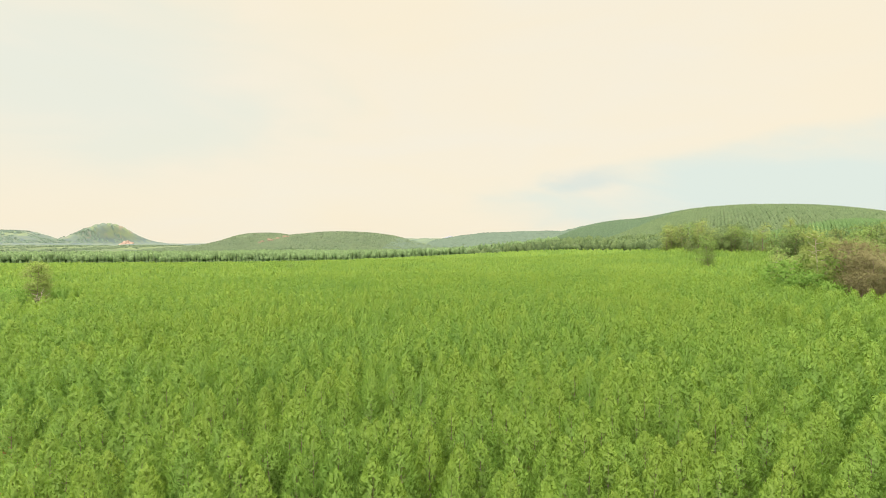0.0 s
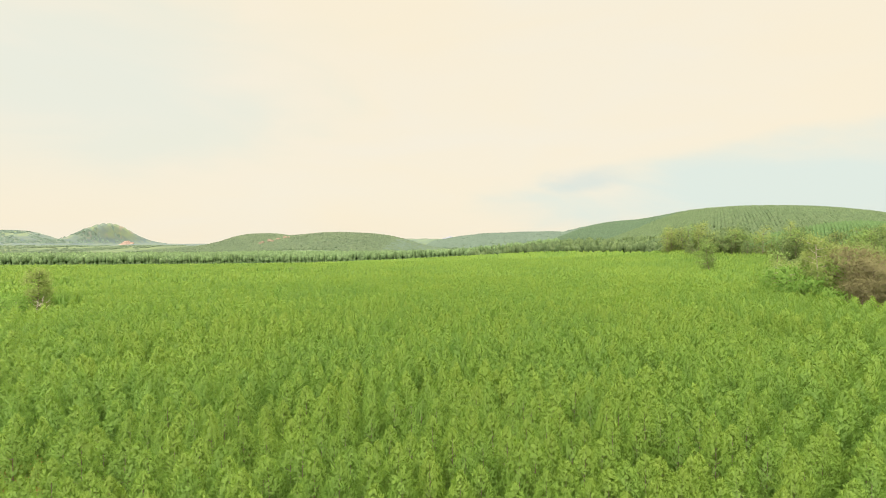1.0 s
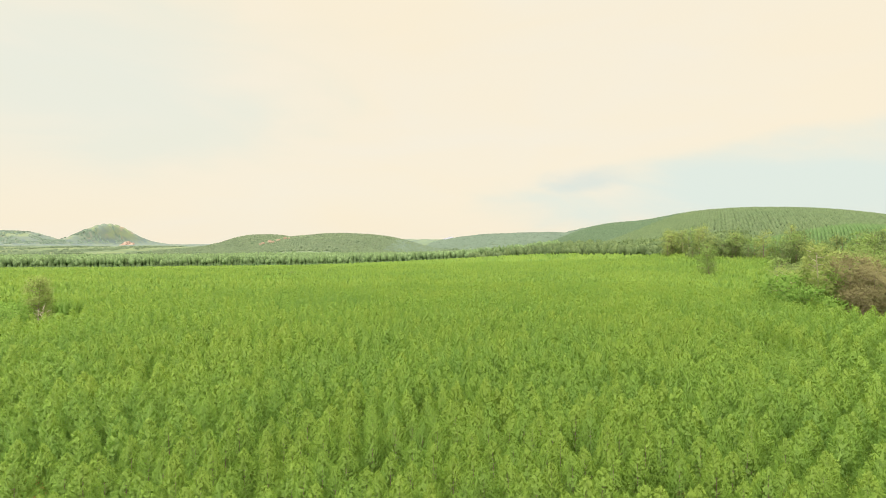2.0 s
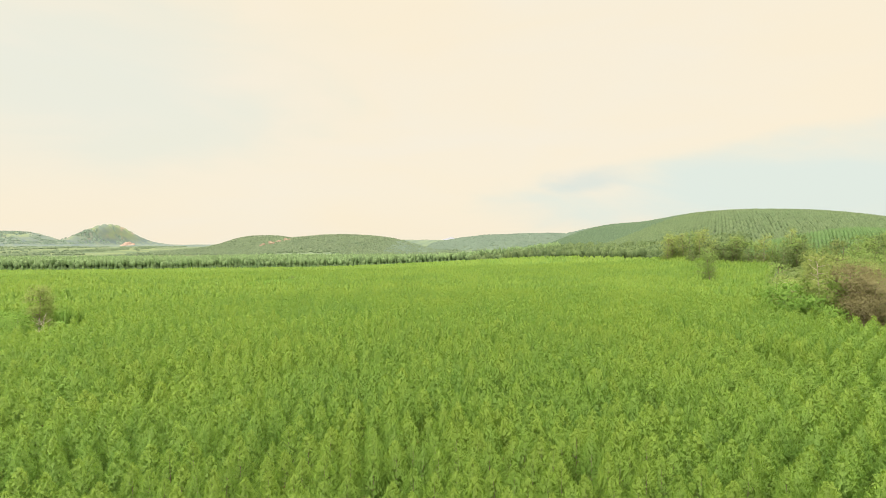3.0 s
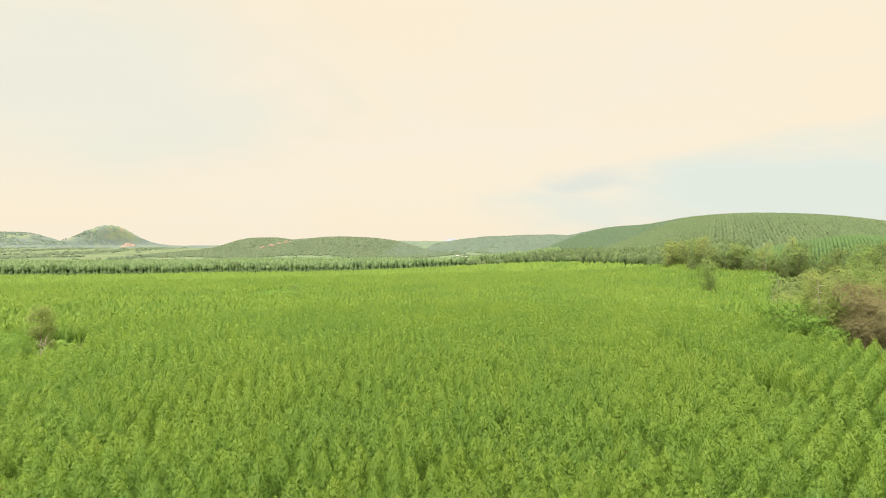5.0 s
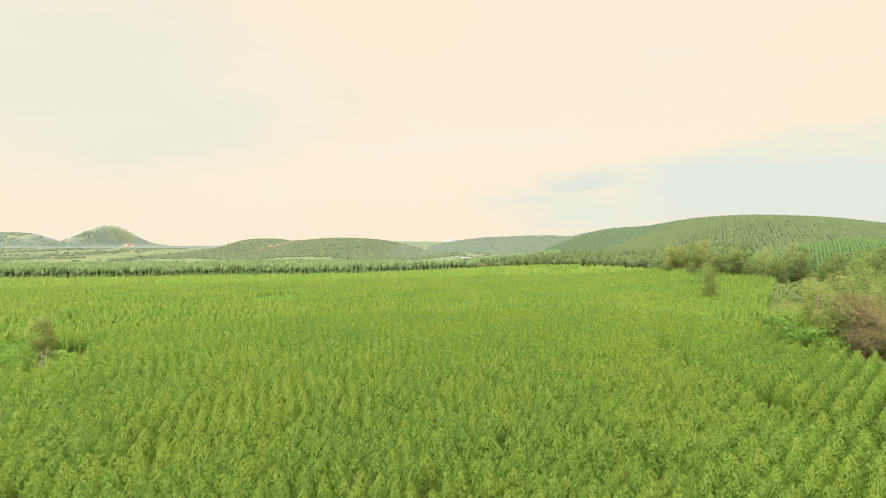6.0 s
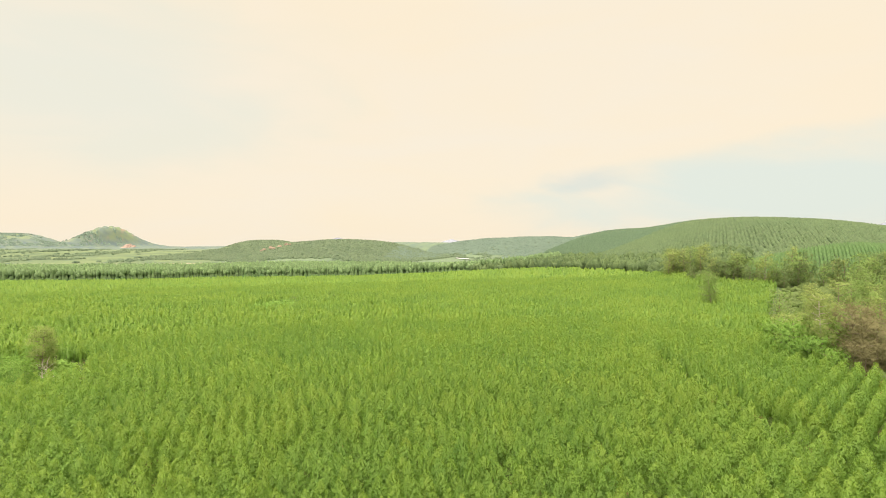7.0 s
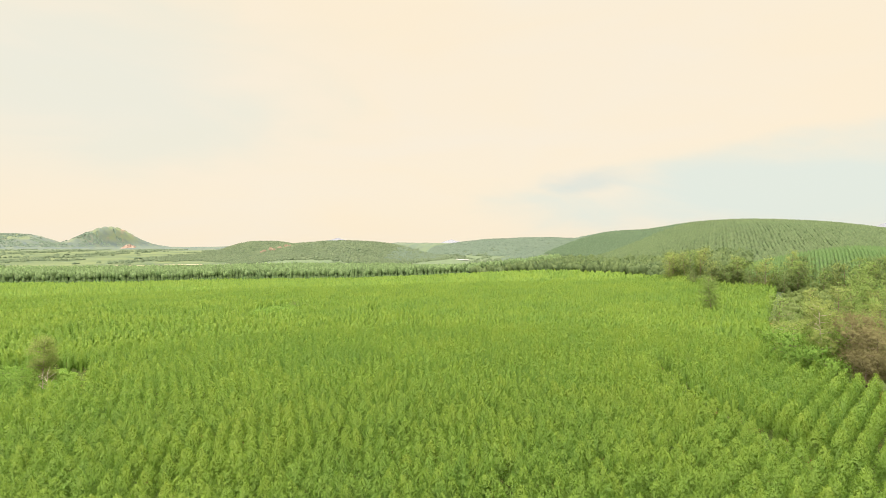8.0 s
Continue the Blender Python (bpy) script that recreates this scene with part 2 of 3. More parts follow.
# centre x, y, half widths, height, turn, flatness
HILLS = [
    (560, 790, 315, 260, 70.0, 15, 2.40),         # planted hill
    (452, 1205, 170, 336, 56.6, 17, 2.38),
    (837, 1523, 441, 522, 51.5, -31, 2.35),
    (372, 424, 132, 80, 33.6, 11, 1.81),          # its front shoulder
    (-616, 1630, 134, 263, 57.6, 13, 2.70),       # bushy hill
    (-281, 1480, 198, 323, 62.5, -18, 2.62),
    (-790, 1580, 120, 260, 20.0, 0, 2.00),
    (-440, 1560, 80, 200, 11.0, 0, 2.20),
    (329, 2252, 418, 382, 69.0, -18, 3.57),       # long far ridge
    (-19, 3320, 800, 166, 53.1, -34, 3.81),
    (-3104, 4346, 80, 346, 202.7, -14, 1.92),     # peaked mountain
    (-4075, 4337, 402, 498, 132.9, 25, 4.00),
]


def ground_z(x, y):
    """Height of the land at x, y: a level plantation that falls to a valley ahead, hills to the right, mountains far off."""
    x, y = np.asarray(x, float), np.asarray(y, float)
    z = bump(x, y, 85, 185, 75, 80, 2.0)
    z = z - 20.0 * smooth(260, 820, y - 0.10 * x) * smooth(420, -260, x - 0.02 * y)
    z = z - 12.0 * smooth(640, 900, y) * smooth(-150, 150, x) * smooth(900, 300, x)
    z = z + bump(x, y, 20, 620, 190, 120, 4.0)
    for hill in HILLS:
        z = z + bump(x, y, *hill)
    far = smooth(3000, 3700, y)
    z = z + 3.0 * wave(x, y, 420, 1.3) * smooth(700, 1500, y) + far * 7.0 * wave(x, y, 700, 0.4)
    z = z - 10.0 * far * np.clip((z - 5) / 60, 0, 1) * np.clip((150 - z) / 60, 0, 1) * np.abs(wave(x, 0.3 * y, 190, 0.5))
    return z


def mesh_of(name, verts, faces, material, smooth_faces=False, normals=None, tint=None):
    """A mesh from an array of points and an array of faces with equally many corners; normals: one for each point."""
    me = bpy.data.meshes.new(name)
    verts, faces = np.asarray(verts, np.float32), np.asarray(faces, np.int32)
    count, corners = faces.shape
    me.vertices.add(len(verts))
    me.vertices.foreach_set("co", verts.ravel())
    me.loops.add(count * corners)
    me.loops.foreach_set("vertex_index", faces.ravel())
    me.polygons.add(count)
    me.polygons.foreach_set("loop_start", np.arange(count, dtype=np.int32) * corners)
    me.polygons.foreach_set("use_smooth", np.full(count, smooth_faces))
    me.update(calc_edges=True)
    me.validate()
    if tint is not None:
        me.attributes.new("tint", "FLOAT", "POINT").data.foreach_set("value", tint.astype(np.float32))
    if normals is not None:
        me.normals_split_custom_set_from_vertices(normals.astype(np.float32))
    me.materials.append(material)
    return me


def leafy(name, pieces, material, tint=None):
    v, f, n = pieces
    return mesh_of(name, v, f, material, True, n, tint)


def part(name, mesh, parent, label=""):
    ob = new(name, mesh)
    ob.parent = parent
    return tagged(ob, label)


def unit(v):
    return v / (np.linalg.norm(v, axis=1)[:, None] + 1e-9)


def body_normals(v, f, lift=0.7):
    """Rounded normals of a closed crown body, turned up somewhat as leaves turn to the sky."""
    n = np.zeros_like(v)
    made = np.cross(v[f[:, 2]] - v[f[:, 0]], v[f[:, 3]] - v[f[:, 1]])
    for k in range(4):
        np.add.at(n, f[:, k], made)
    return unit(unit(n) + np.array([0, 0, lift]))


def leaves_at(rng, points, outward, length, width, twist=0.8, stand=0.35):
    """One leaf spray, a narrow rhombus, at each point, on the crown's skin: it points upwards along the skin, turned by twist,
    and stands off it by stand."""
    n = len(points)
    outward = unit(outward + np.array([0, 0, 0.35]))
    face = unit(outward + rng.normal(0, stand, (n, 3)))
    up = unit(np.array([0, 0, 1.0]) - face * face[:, 2:3] + rng.normal(0, 0.05, (n, 3)))
    across = np.cross(face, up)
    a = rng.normal(0, twist, (n, 1))
    d = up * np.cos(a) + across * np.sin(a) + face * rng.uniform(0, 0.5, (n, 1))
    side = unit(np.cross(face, d))
    s = rng.uniform(0.65, 1.4, (n, 1))
    d, side = unit(d) * length * s, side * width * s * 0.5
    v = np.stack([points - d * 0.4, points - side, points + d * 0.6, points + side], 1).reshape(-1, 3)
    f = np.arange(4 * n, dtype=np.int32).reshape(n, 4)
    made = np.cross(v[1::4] - v[0::4], v[2::4] - v[0::4])
    flip = (made * outward).sum(1) < 0
    f[flip] = f[flip][:, ::-1]
    made[flip] *= -1
    return v, f, np.repeat(unit(unit(made) + np.array([0, 0, 0.4])), 4, 0)


def crown_rim(h):
    """The half width of a young crown at a height from 0 to 1: full below, drawn to a blunt point."""
    return np.where(h > 0.50, np.power(np.clip((1 - h) / 0.50, 0, 1), 0.72), 0.74 + 0.52 * h)


def cone_points(rng, n, height, radius, foot, skin=0.2):
    """Points in a young eucalyptus crown, most of them near its skin: a slim egg with a pointed leader. Also the way out of the crown."""
    h = 1 - np.power(rng.random(n), 0.8) * 0.92
    rim = radius * crown_rim(h)
    a = rng.uniform(0, 2 * np.pi, n)
    lobes = 1 + 0.13 * np.sin(3 * a + 7 * h) + 0.10 * np.sin(5 * a - 11 * h + 1)
    r = rim * np.power(rng.random(n), skin) * lobes
    p = np.stack([r * np.cos(a), r * np.sin(a), foot + h * (height - foot)], 1)
    return p, unit(np.stack([np.cos(a) * 0.85, np.sin(a) * 0.85, 0.1 + 0.9 * h], 1))


def tufts(rng, count, each, height, radius, foot, spread, length, width, skin=0.2):
    """Leaves in tufts at the ends of a young crown's twigs, each leaf a narrow blade that points out and up with its twig."""
    p, out = cone_points(rng, count, height - 0.5 * spread, radius, foot, skin)
    d = unit(out * np.array([0.45, 0.45, 0.3]) + np.array([0, 0, 0.8]) + rng.normal(0, 0.22, (count, 3)))
    p, out, d = (np.repeat(a, each, 0) for a in (p, out, d))
    n = len(p)
    along = rng.uniform(-1.0, 1.0, (n, 1))
    p = p + d * along * spread + rng.normal(0, 0.30 * spread, (n, 3)) * (1.15 - 0.75 * along)
    d = unit(d + rng.normal(0, 0.50, (n, 3)))
    side = unit(np.cross(out + rng.normal(0, 0.45, (n, 3)), d))
    s = rng.uniform(0.65, 1.35, (n, 1))
    d, side = d * length * s, side * width * s * 0.5
    v = np.stack([p - d * 0.5 - side, p + d * 0.5, p - d * 0.5 + side], 1).reshape(-1, 3)
    f = np.arange(3 * n, dtype=np.int32).reshape(n, 3)
    made = unit(np.cross(v[1::3] - v[0::3], v[2::3] - v[0::3]))
    flip = (made * out).sum(1) < 0
    f[flip] = f[flip][:, ::-1]
    made[flip] *= -1
    return v, f, np.repeat(unit(made * 0.08 + out), 3, 0)


def tris(pieces):
    """The same pieces with each four-cornered face cut in two."""
    v, f, n = pieces
    return v, np.concatenate([f[:, (0, 1, 2)], f[:, (0, 2, 3)]]), n


def cone_core(rng, height, radius, foot, sides, rings, rough=0.12, lift=0.35, ruffled=0.0):
    """The dense inside of a crown: a closed, lumpy, pointed egg, with the broken facets of its leaf sprays."""
    h = np.concatenate([[0.0], np.linspace(0.45, 1, rings) if rings < 5 else np.linspace(0, 1, rings + 1)[1:] ** 0.75]) if rings > 1 else np.array([0.0, 1.0])
    rim = radius * crown_rim(h) + 0.012
    a = 2 * np.pi * (np.arange(sides)[None] + 0.5 * (np.arange(rings + 1) % 2)[:, None]) / sides
    r = rim[:, None] * (1 + rng.normal(0, rough, a.shape))
    z = foot + (height - foot) * (h[:, None] + rng.normal(0, 0.25 * rough / rings, a.shape) * (h < 0.99)[:, None])
    v = np.stack([r * np.cos(a), r * np.sin(a), z], 2).reshape(-1, 3)
    i = np.arange(len(v)).reshape(rings + 1, sides)
    f = np.stack([i[:-1], np.roll(i, -1, 1)[:-1], np.roll(i, -1, 1)[1:], i[1:]], 2).reshape(-1, 4)
    n = body_normals(v, f, lift)
    return v, f.astype(np.int32), unit(n + rng.normal(0, ruffled, n.shape)) if ruffled else n


def ball_core(rng, centre, size, sides=7, rings=4, rough=0.14, lift=0.3):
    """The dense inside of a leaf clump: a lumpy ball of quads."""
    e = np.linspace(-1.45, 1.45, rings + 1)
    a = 2 * np.pi * (np.arange(sides)[None] + 0.5 * (np.arange(rings + 1) % 2)[:, None]) / sides
    way = np.stack([np.cos(e)[:, None] * np.cos(a), np.cos(e)[:, None] * np.sin(a), np.broadcast_to(np.sin(e)[:, None], a.shape)], 2).reshape(-1, 3)
    v = np.asarray(centre) + way * np.asarray(size) * (1 + rng.normal(0, rough, (len(way), 1)))
    i = np.arange(len(v)).reshape(rings + 1, sides)
    f = np.stack([i[:-1], np.roll(i, -1, 1)[:-1], np.roll(i, -1, 1)[1:], i[1:]], 2).reshape(-1, 4)
    return v, f.astype(np.int32), body_normals(v, f, lift)


def tube(points, radii, sides=6):
    """A tapered tube through points, as vertices and four-cornered faces."""
    verts, faces = [], []
    for i, (p, r) in enumerate(zip(points, radii)):
        d = Vector(points[min(i + 1, len(points) - 1)]) - Vector(points[max(i - 1, 0)])
        turn = d.to_track_quat("Z", "Y")
        for k in range(sides):
            a = 2 * math.pi * k / sides
            verts.append(Vector(p) + turn @ Vector((r * math.cos(a), r * math.sin(a), 0)))
        if i:
            for k in range(sides):
                a, b = (i - 1) * sides + k, (i - 1) * sides + (k + 1) % sides
                faces.append((a, b, b + sides, a + sides))
    v = np.array([tuple(p) for p in verts])
    middle = np.repeat(np.array([tuple(p) for p in points], float), sides, 0)
    return v, np.array(faces, np.int32), unit(v - middle)


def joined(pieces):
    verts, faces, normals, base = [], [], [], 0
    for v, f, n in pieces:
        verts.append(v)
        normals.append(n)
        faces.append(np.asarray(f) + base)
        base += len(v)
    return np.concatenate(verts), np.concatenate(faces), np.concatenate(normals)


def strewn(templates, places, turns, sizes, heights, kinds):
    """Many turned and sized copies of the templates as one set of vertices and faces."""
    pieces = []
    for k, (v, f, n) in enumerate(templates):
        sel = np.nonzero(kinds == k)[0]
        if not len(sel):
            continue
        c, s = np.cos(turns[sel])[:, None], np.sin(turns[sel])[:, None]
        w, h = sizes[sel][:, None], heights[sel][:, None]
        x = (v[:, 0] * c - v[:, 1] * s) * w + places[sel, 0][:, None]
        y = (v[:, 0] * s + v[:, 1] * c) * w + places[sel, 1][:, None]
        z = v[:, 2] * h + places[sel, 2][:, None]
        verts = np.stack([x, y, z], 2).reshape(-1, 3)
        faces = (f[None] + (np.arange(len(sel)) * len(v))[:, None, None]).reshape(-1, f.shape[1])
        ways = unit(np.stack([(n[:, 0] * c - n[:, 1] * s) / w, (n[:, 0] * s + n[:, 1] * c) / w, n[:, 2] / h], 2).reshape(-1, 3))
        pieces.append((verts, faces, ways))
    return joined(pieces)


def inside(x, y, outline):
    """Whether points lie inside a closed outline."""
    hit = np.zeros(len(x), bool)
    for (ax, ay), (bx, by) in zip(outline, outline[1:] + outline[:1]):
        if ay == by:
            continue
        cross = ((ay > y) != (by > y)) & (x < (bx - ax) * (y - ay) / (by - ay) + ax)
        hit ^= cross
    return hit


# ---- land ----
def build_ground():
    turns = np.concatenate([np.arange(-60, -46, 0.45), np.arange(-46, -30, 0.15), np.arange(-30, 60, 0.45), np.arange(60, 300, 8.0)])
    rings = np.concatenate([[0.01], np.exp(np.linspace(math.log(12), math.log(700), 80)), np.linspace(715, 5900, 125)])
    a, r = np.meshgrid(np.radians(turns), rings)
    x, y = r * np.sin(a), np.minimum(r * np.cos(a), 4900.0)
    z = ground_z(x, y)
    rough = np.clip((y - 3000) / 800, 0, 1) * np.clip((z - 5) / 60, 0, 1)
    z = z + rough * (1.5 * wave(x, y, 260, 0.9) + 0.6 * wave(x, y, 120, 2.0))
    m, k = a.shape
    i = np.arange(m * k).reshape(m, k)
    f = np.stack([i[:-1], np.roll(i, -1, 1)[:-1], np.roll(i, -1, 1)[1:], i[1:]], 2).reshape(-1, 4)
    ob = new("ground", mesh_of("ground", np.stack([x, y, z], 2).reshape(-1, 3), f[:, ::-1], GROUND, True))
    return tagged(ob, "rolling reddish plantation soil with weeds, grassy hills beyond", "ground", kind="structure")


build_ground()

# ---- the young plantation ----
FIELD = [(-18, 16), (60, 16), (128, 60), (127, 130), (121, 150), (134, 192), (178, 262), (246, 350), (222, 372), (214, 450),
         (196, 540), (150, 600), (60, 655), (-60, 690), (-190, 745), (-330, 745), (-480, 665), (-680, 640), (-680, 500), (-62, 46), (-40, 42), (-33, 31)]
ROW_TURN, ROW_GAP, STEP = 48.0, 3.3, 3.0
CLEARINGS = [(-139, 144, 27, 24), (-106, 292, 13, 26), (-278, 490, 32, 42), (33, 74, 2.4, 2.6), (-62, 66, 3, 3)]


def planting(rng, gap, step, loose):
    """A planting grid over all the land: rows along one heading, with small faults."""
    c, s = math.cos(radians(ROW_TURN)), math.sin(radians(ROW_TURN))
    u, v = np.meshgrid(np.arange(-700, 900, step), np.arange(-800, 1000, gap))
    u = u + rng.uniform(0, step, (u.shape[0], 1)) + rng.normal(0, 0.22, u.shape)
    v = v + rng.normal(0, loose, v.shape)
    return (u * s - v * c).ravel(), (u * c + v * s).ravel()


def block_edge(y):
    """The path between the two blocks of the plantation."""
    return np.interp(y, [60, 82, 93, 102, 112, 130, 150, 175], [88, 76.3, 71.8, 69.0, 67.5, 67.0, 69.0, 74.0])


def plantation_places(rng):
    """Where the young trees stand: two blocks of rows, with the path and the clearings left open."""
    x, y = planting(rng, ROW_GAP, STEP, 0.25)
    left = ~((x > block_edge(y) - 0.4) & (y < 165))
    u, v = planting(rng, 3.7, 2.2, 0.14)
    right = (u > block_edge(v) + np.interp(v, [100, 150], [5.2, 3.6])) & (v < 165)
    x, y = np.concatenate([x[left], u[right]]), np.concatenate([y[left], v[right]])
    rows = np.concatenate([np.zeros(left.sum(), bool), np.ones(right.sum(), bool)])
    keep = inside(x, y, FIELD) & (np.abs(x) < 0.99 * y + 22)
    x, y, rows = x[keep], y[keep], rows[keep]
    keep = rng.random(len(x)) > 0.02
    for cx, cy, rx, ry in CLEARINGS:
        keep &= ((x - cx) / rx) ** 2 + ((y - cy) / ry) ** 2 > 1 + 0.3 * wave(x, y, 9, 1)
    x, y, rows = x[keep], y[keep], rows[keep]
    return np.stack([x, y, ground_z(x, y)], 1), rows


rng = np.random.default_rng(7)
PLACES, HEDGED = plantation_places(rng)
WIDTHS = np.where(HEDGED, 0.90, 1.0) * rng.uniform(0.86, 1.14, len(PLACES))
far_off = np.hypot(PLACES[:, 0], PLACES[:, 1])
TREE = 8.3
grown = TREE * (1 + 0.07 * wave(PLACES[:, 0], PLACES[:, 1], 60, 0.7)) * rng.normal(1.0, 0.075, len(PLACES))
TURNS = rng.uniform(0, 2 * np.pi, len(PLACES))
TINTS = np.clip(rng.normal(0.46, 0.19, len(PLACES)), 0, 1) + 0.5 * (rng.random(len(PLACES)) < 0.012)


def shoot_age_and_shade(v):
    """Tint of a young tree's leaves at each point: new shoots at its top are paler, and the crown's shading is painted
    in with them.
    """
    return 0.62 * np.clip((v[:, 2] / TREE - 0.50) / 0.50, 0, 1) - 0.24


def young_tree_meshes(seed):
    r = np.random.default_rng(seed)
    leaves = tufts(r, 800, 6, TREE, 1.70, 0.9, 0.17, 0.225, 0.095, 0.26)
    crown = leafy("crown", leaves, EUCALYPTUS, shoot_age_and_shade(leaves[0]))
    stem = [tube([(0, 0, -0.2), (0.03, 0.02, 2.5), (-0.03, 0.04, 5.0), (0, 0, 7.6)], [0.075, 0.06, 0.04, 0.012])]
    for k in range(9):
        h, a = 1.6 + 0.6 * k, 2.4 * k + seed
        reach = 1.25 * (1 - k / 11)
        stem.append(tube([(0, 0, h), (0.5 * reach * math.cos(a), 0.5 * reach * math.sin(a), h + 0.35 * reach),
                          (reach * math.cos(a), reach * math.sin(a), h + 0.9 * reach)], [0.025, 0.018, 0.006], 4))
    return leafy("trunk", joined(stem), BARK), crown


order = np.argsort(far_off)
NEAR = set(order[:300].tolist())
KINDS = [young_tree_meshes(11 + k) for k in range(6)]
for number, i in enumerate(sorted(NEAR)):
    trunk_mesh, crown_mesh = KINDS[number % len(KINDS)]
    x, y, z = PLACES[i]
    wide = WIDTHS[i]
    tree = new("young_eucalyptus")
    tree.matrix_basis = pose(x, y, z, rng.normal(0, 1.5), rng.normal(0, 1.5), math.degrees(TURNS[i])) @ Matrix.Diagonal((wide, wide, grown[i] / TREE, 1))
    tagged(tree, "young eucalyptus with a feathery light green pointed crown", "tree", "rows of young eucalyptus")
    part("trunk", trunk_mesh, tree, "thin brown stem with side branches")
    part("crown", crown_mesh, tree)["own_tint"] = float(TINTS[i])


def stem_blades(height):
    v = np.array([(-0.06, 0, -0.1), (0.06, 0, -0.1), (0.03, 0, height), (-0.03, 0, height),
                  (0, -0.06, -0.1), (0, 0.06, -0.1), (0, 0.03, height), (0, -0.03, height)])
    return v, np.arange(8, dtype=np.int32).reshape(2, 4), unit(np.repeat(np.array([(0, -1.0, 0), (1.0, 0, 0)]), 4, 0))


def bands():
    rest = np.array([i for i in order if i not in NEAR])
    d = far_off[rest]
    r = np.random.default_rng(3)
    close = [joined([tufts(r, 460, 4, TREE, 1.70, 1.2, 0.20, 0.33, 0.145, 0.25), tris(stem_blades(5.0))]) for _ in range(8)]
    mid = [tufts(r, 360, 3, TREE, 1.70, 1.2, 0.21, 0.40, 0.19) for _ in range(10)]
    back = [joined([tris(cone_core(r, TREE * 0.80, 0.70, 0.4, 4, 3, 0.2, 0.2, 0.3)), tufts(r, 115, 2, TREE, 1.70, 1.8, 0.23, 0.50, 0.27)]) for _ in range(10)]
    far = [joined([tris(cone_core(r, TREE * 0.93, 1.3, 0.3, 5, 4, 0.22, 0.2, 0.5)), tufts(r, 20, 1, TREE, 1.6, 4.2, 0.3, 0.75, 0.42)]) for _ in range(8)]
    faint = [tris(cone_core(r, TREE, 2.0, 0.2, 5, 3, 0.20, 0.3, 0.35)) for _ in range(8)]
    for templates, low, high in ((close, 0, 78), (mid, 78, 138), (back, 138, 230), (far, 230, 500), (faint, 500, 2000)):
        i = rest[(d >= low) & (d < high)]
        if low == 500:
            i = i[r.random(len(i)) < 0.6]
        kinds = r.integers(0, len(templates), len(i))
        made = strewn(templates, PLACES[i], TURNS[i], WIDTHS[i], grown[i] / TREE, kinds)
        tint = np.concatenate([(TINTS[i][kinds == k][:, None] + shoot_age_and_shade(t[0])[None]).ravel() for k, t in enumerate(templates)])
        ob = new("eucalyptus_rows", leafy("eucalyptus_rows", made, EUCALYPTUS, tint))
        tagged(ob, "dense rows of young light green eucalyptus trees", "trees", "rows of young eucalyptus", "stuff")


bands()


# ---- grown trees ----
def broad_tree_meshes(seed, height, radius, leaves, sprays=3000, leaf=(0.5, 0.2), foot=0.22, bark=BARK, dense=0.36, facets=(6, 4), limbs=26):
    """A wild tree, 1:1 in metres: a tapered trunk that forks into limbs, and loose sprays of fine leaves along the limbs and their twigs,
    which together fill an uneven rounded crown."""
    r = np.random.default_rng(seed)
    top = np.array([r.normal(0, 0.04) * height, r.normal(0, 0.04) * height, height * 0.84])
    wood = [tube([(0, 0, -0.4), tuple(top * 0.35 + r.normal(0, 0.1, 3)), tuple(top * 0.7), tuple(top)],
                 [0.013 * height, 0.010 * height, 0.006 * height, 0.002 * height], 7)]
    clumps = [(top, 0.24 * radius)]
    for k in range(limbs):
        h = height * (foot + (0.82 - foot) * (k + r.random()) / limbs)
        a = 2.4 * k + r.normal(0, 0.4)
        reach = radius * r.uniform(0.55, 1.0) * math.sqrt(max(0.12, 1 - ((h / height - 0.45) / 0.5) ** 2))
        start = top * (h / top[2])
        end = np.array([start[0] + reach * math.cos(a), start[1] + reach * math.sin(a), h + reach * r.uniform(0.15, 0.6)])
        middle = (start + end) / 2 + np.array([0, 0, -0.05 * reach])
        wood.append(tube([tuple(start), tuple(middle), tuple(end)], [0.005 * height, 0.0035 * height, 0.0015 * height], 4))
        clumps.append((end, radius * r.uniform(0.14, 0.26)))
        for _ in range(3):
            clumps.append((start + (end - start) * r.uniform(0.25, 1.05) + r.normal(0, 0.13, 3) * radius, radius * r.uniform(0.12, 0.24)))
    share = np.array([c[1] ** 2 for c in clumps])
    heart = np.array([0, 0, 0.42 * height])
    pts = []
    for (centre, size), n in zip(clumps, (sprays * share / share.sum()).astype(int)):
        d = unit(r.normal(size=(n, 3)))
        pts.append(centre + d * (size * np.power(r.random(n), 0.55))[:, None] * np.array([2.3, 2.3, 2.1]))
    pts = np.concatenate(pts)
    outs = unit((pts - heart) * np.array([1, 1, 0.5]))
    v, f, n = leaves_at(r, pts, outs, *leaf, 1.2, 0.6)
    foliage = [(v, f, unit(n * 0.3 + np.repeat(outs, 4, 0) * 0.8 + np.array([0, 0, 0.35])))]
    for centre, size in clumps:
        v, f, n = ball_core(r, centre, np.array([size, size, size]) * dense, *facets, 0.26)
        foliage.append((v, f, unit(n * 0.45 + unit((v - heart) * np.array([1, 1, 0.5])) + np.array([0, 0, 0.35]))))
    return leafy("trunk", joined(wood), bark), leafy("crown", joined(foliage), leaves)


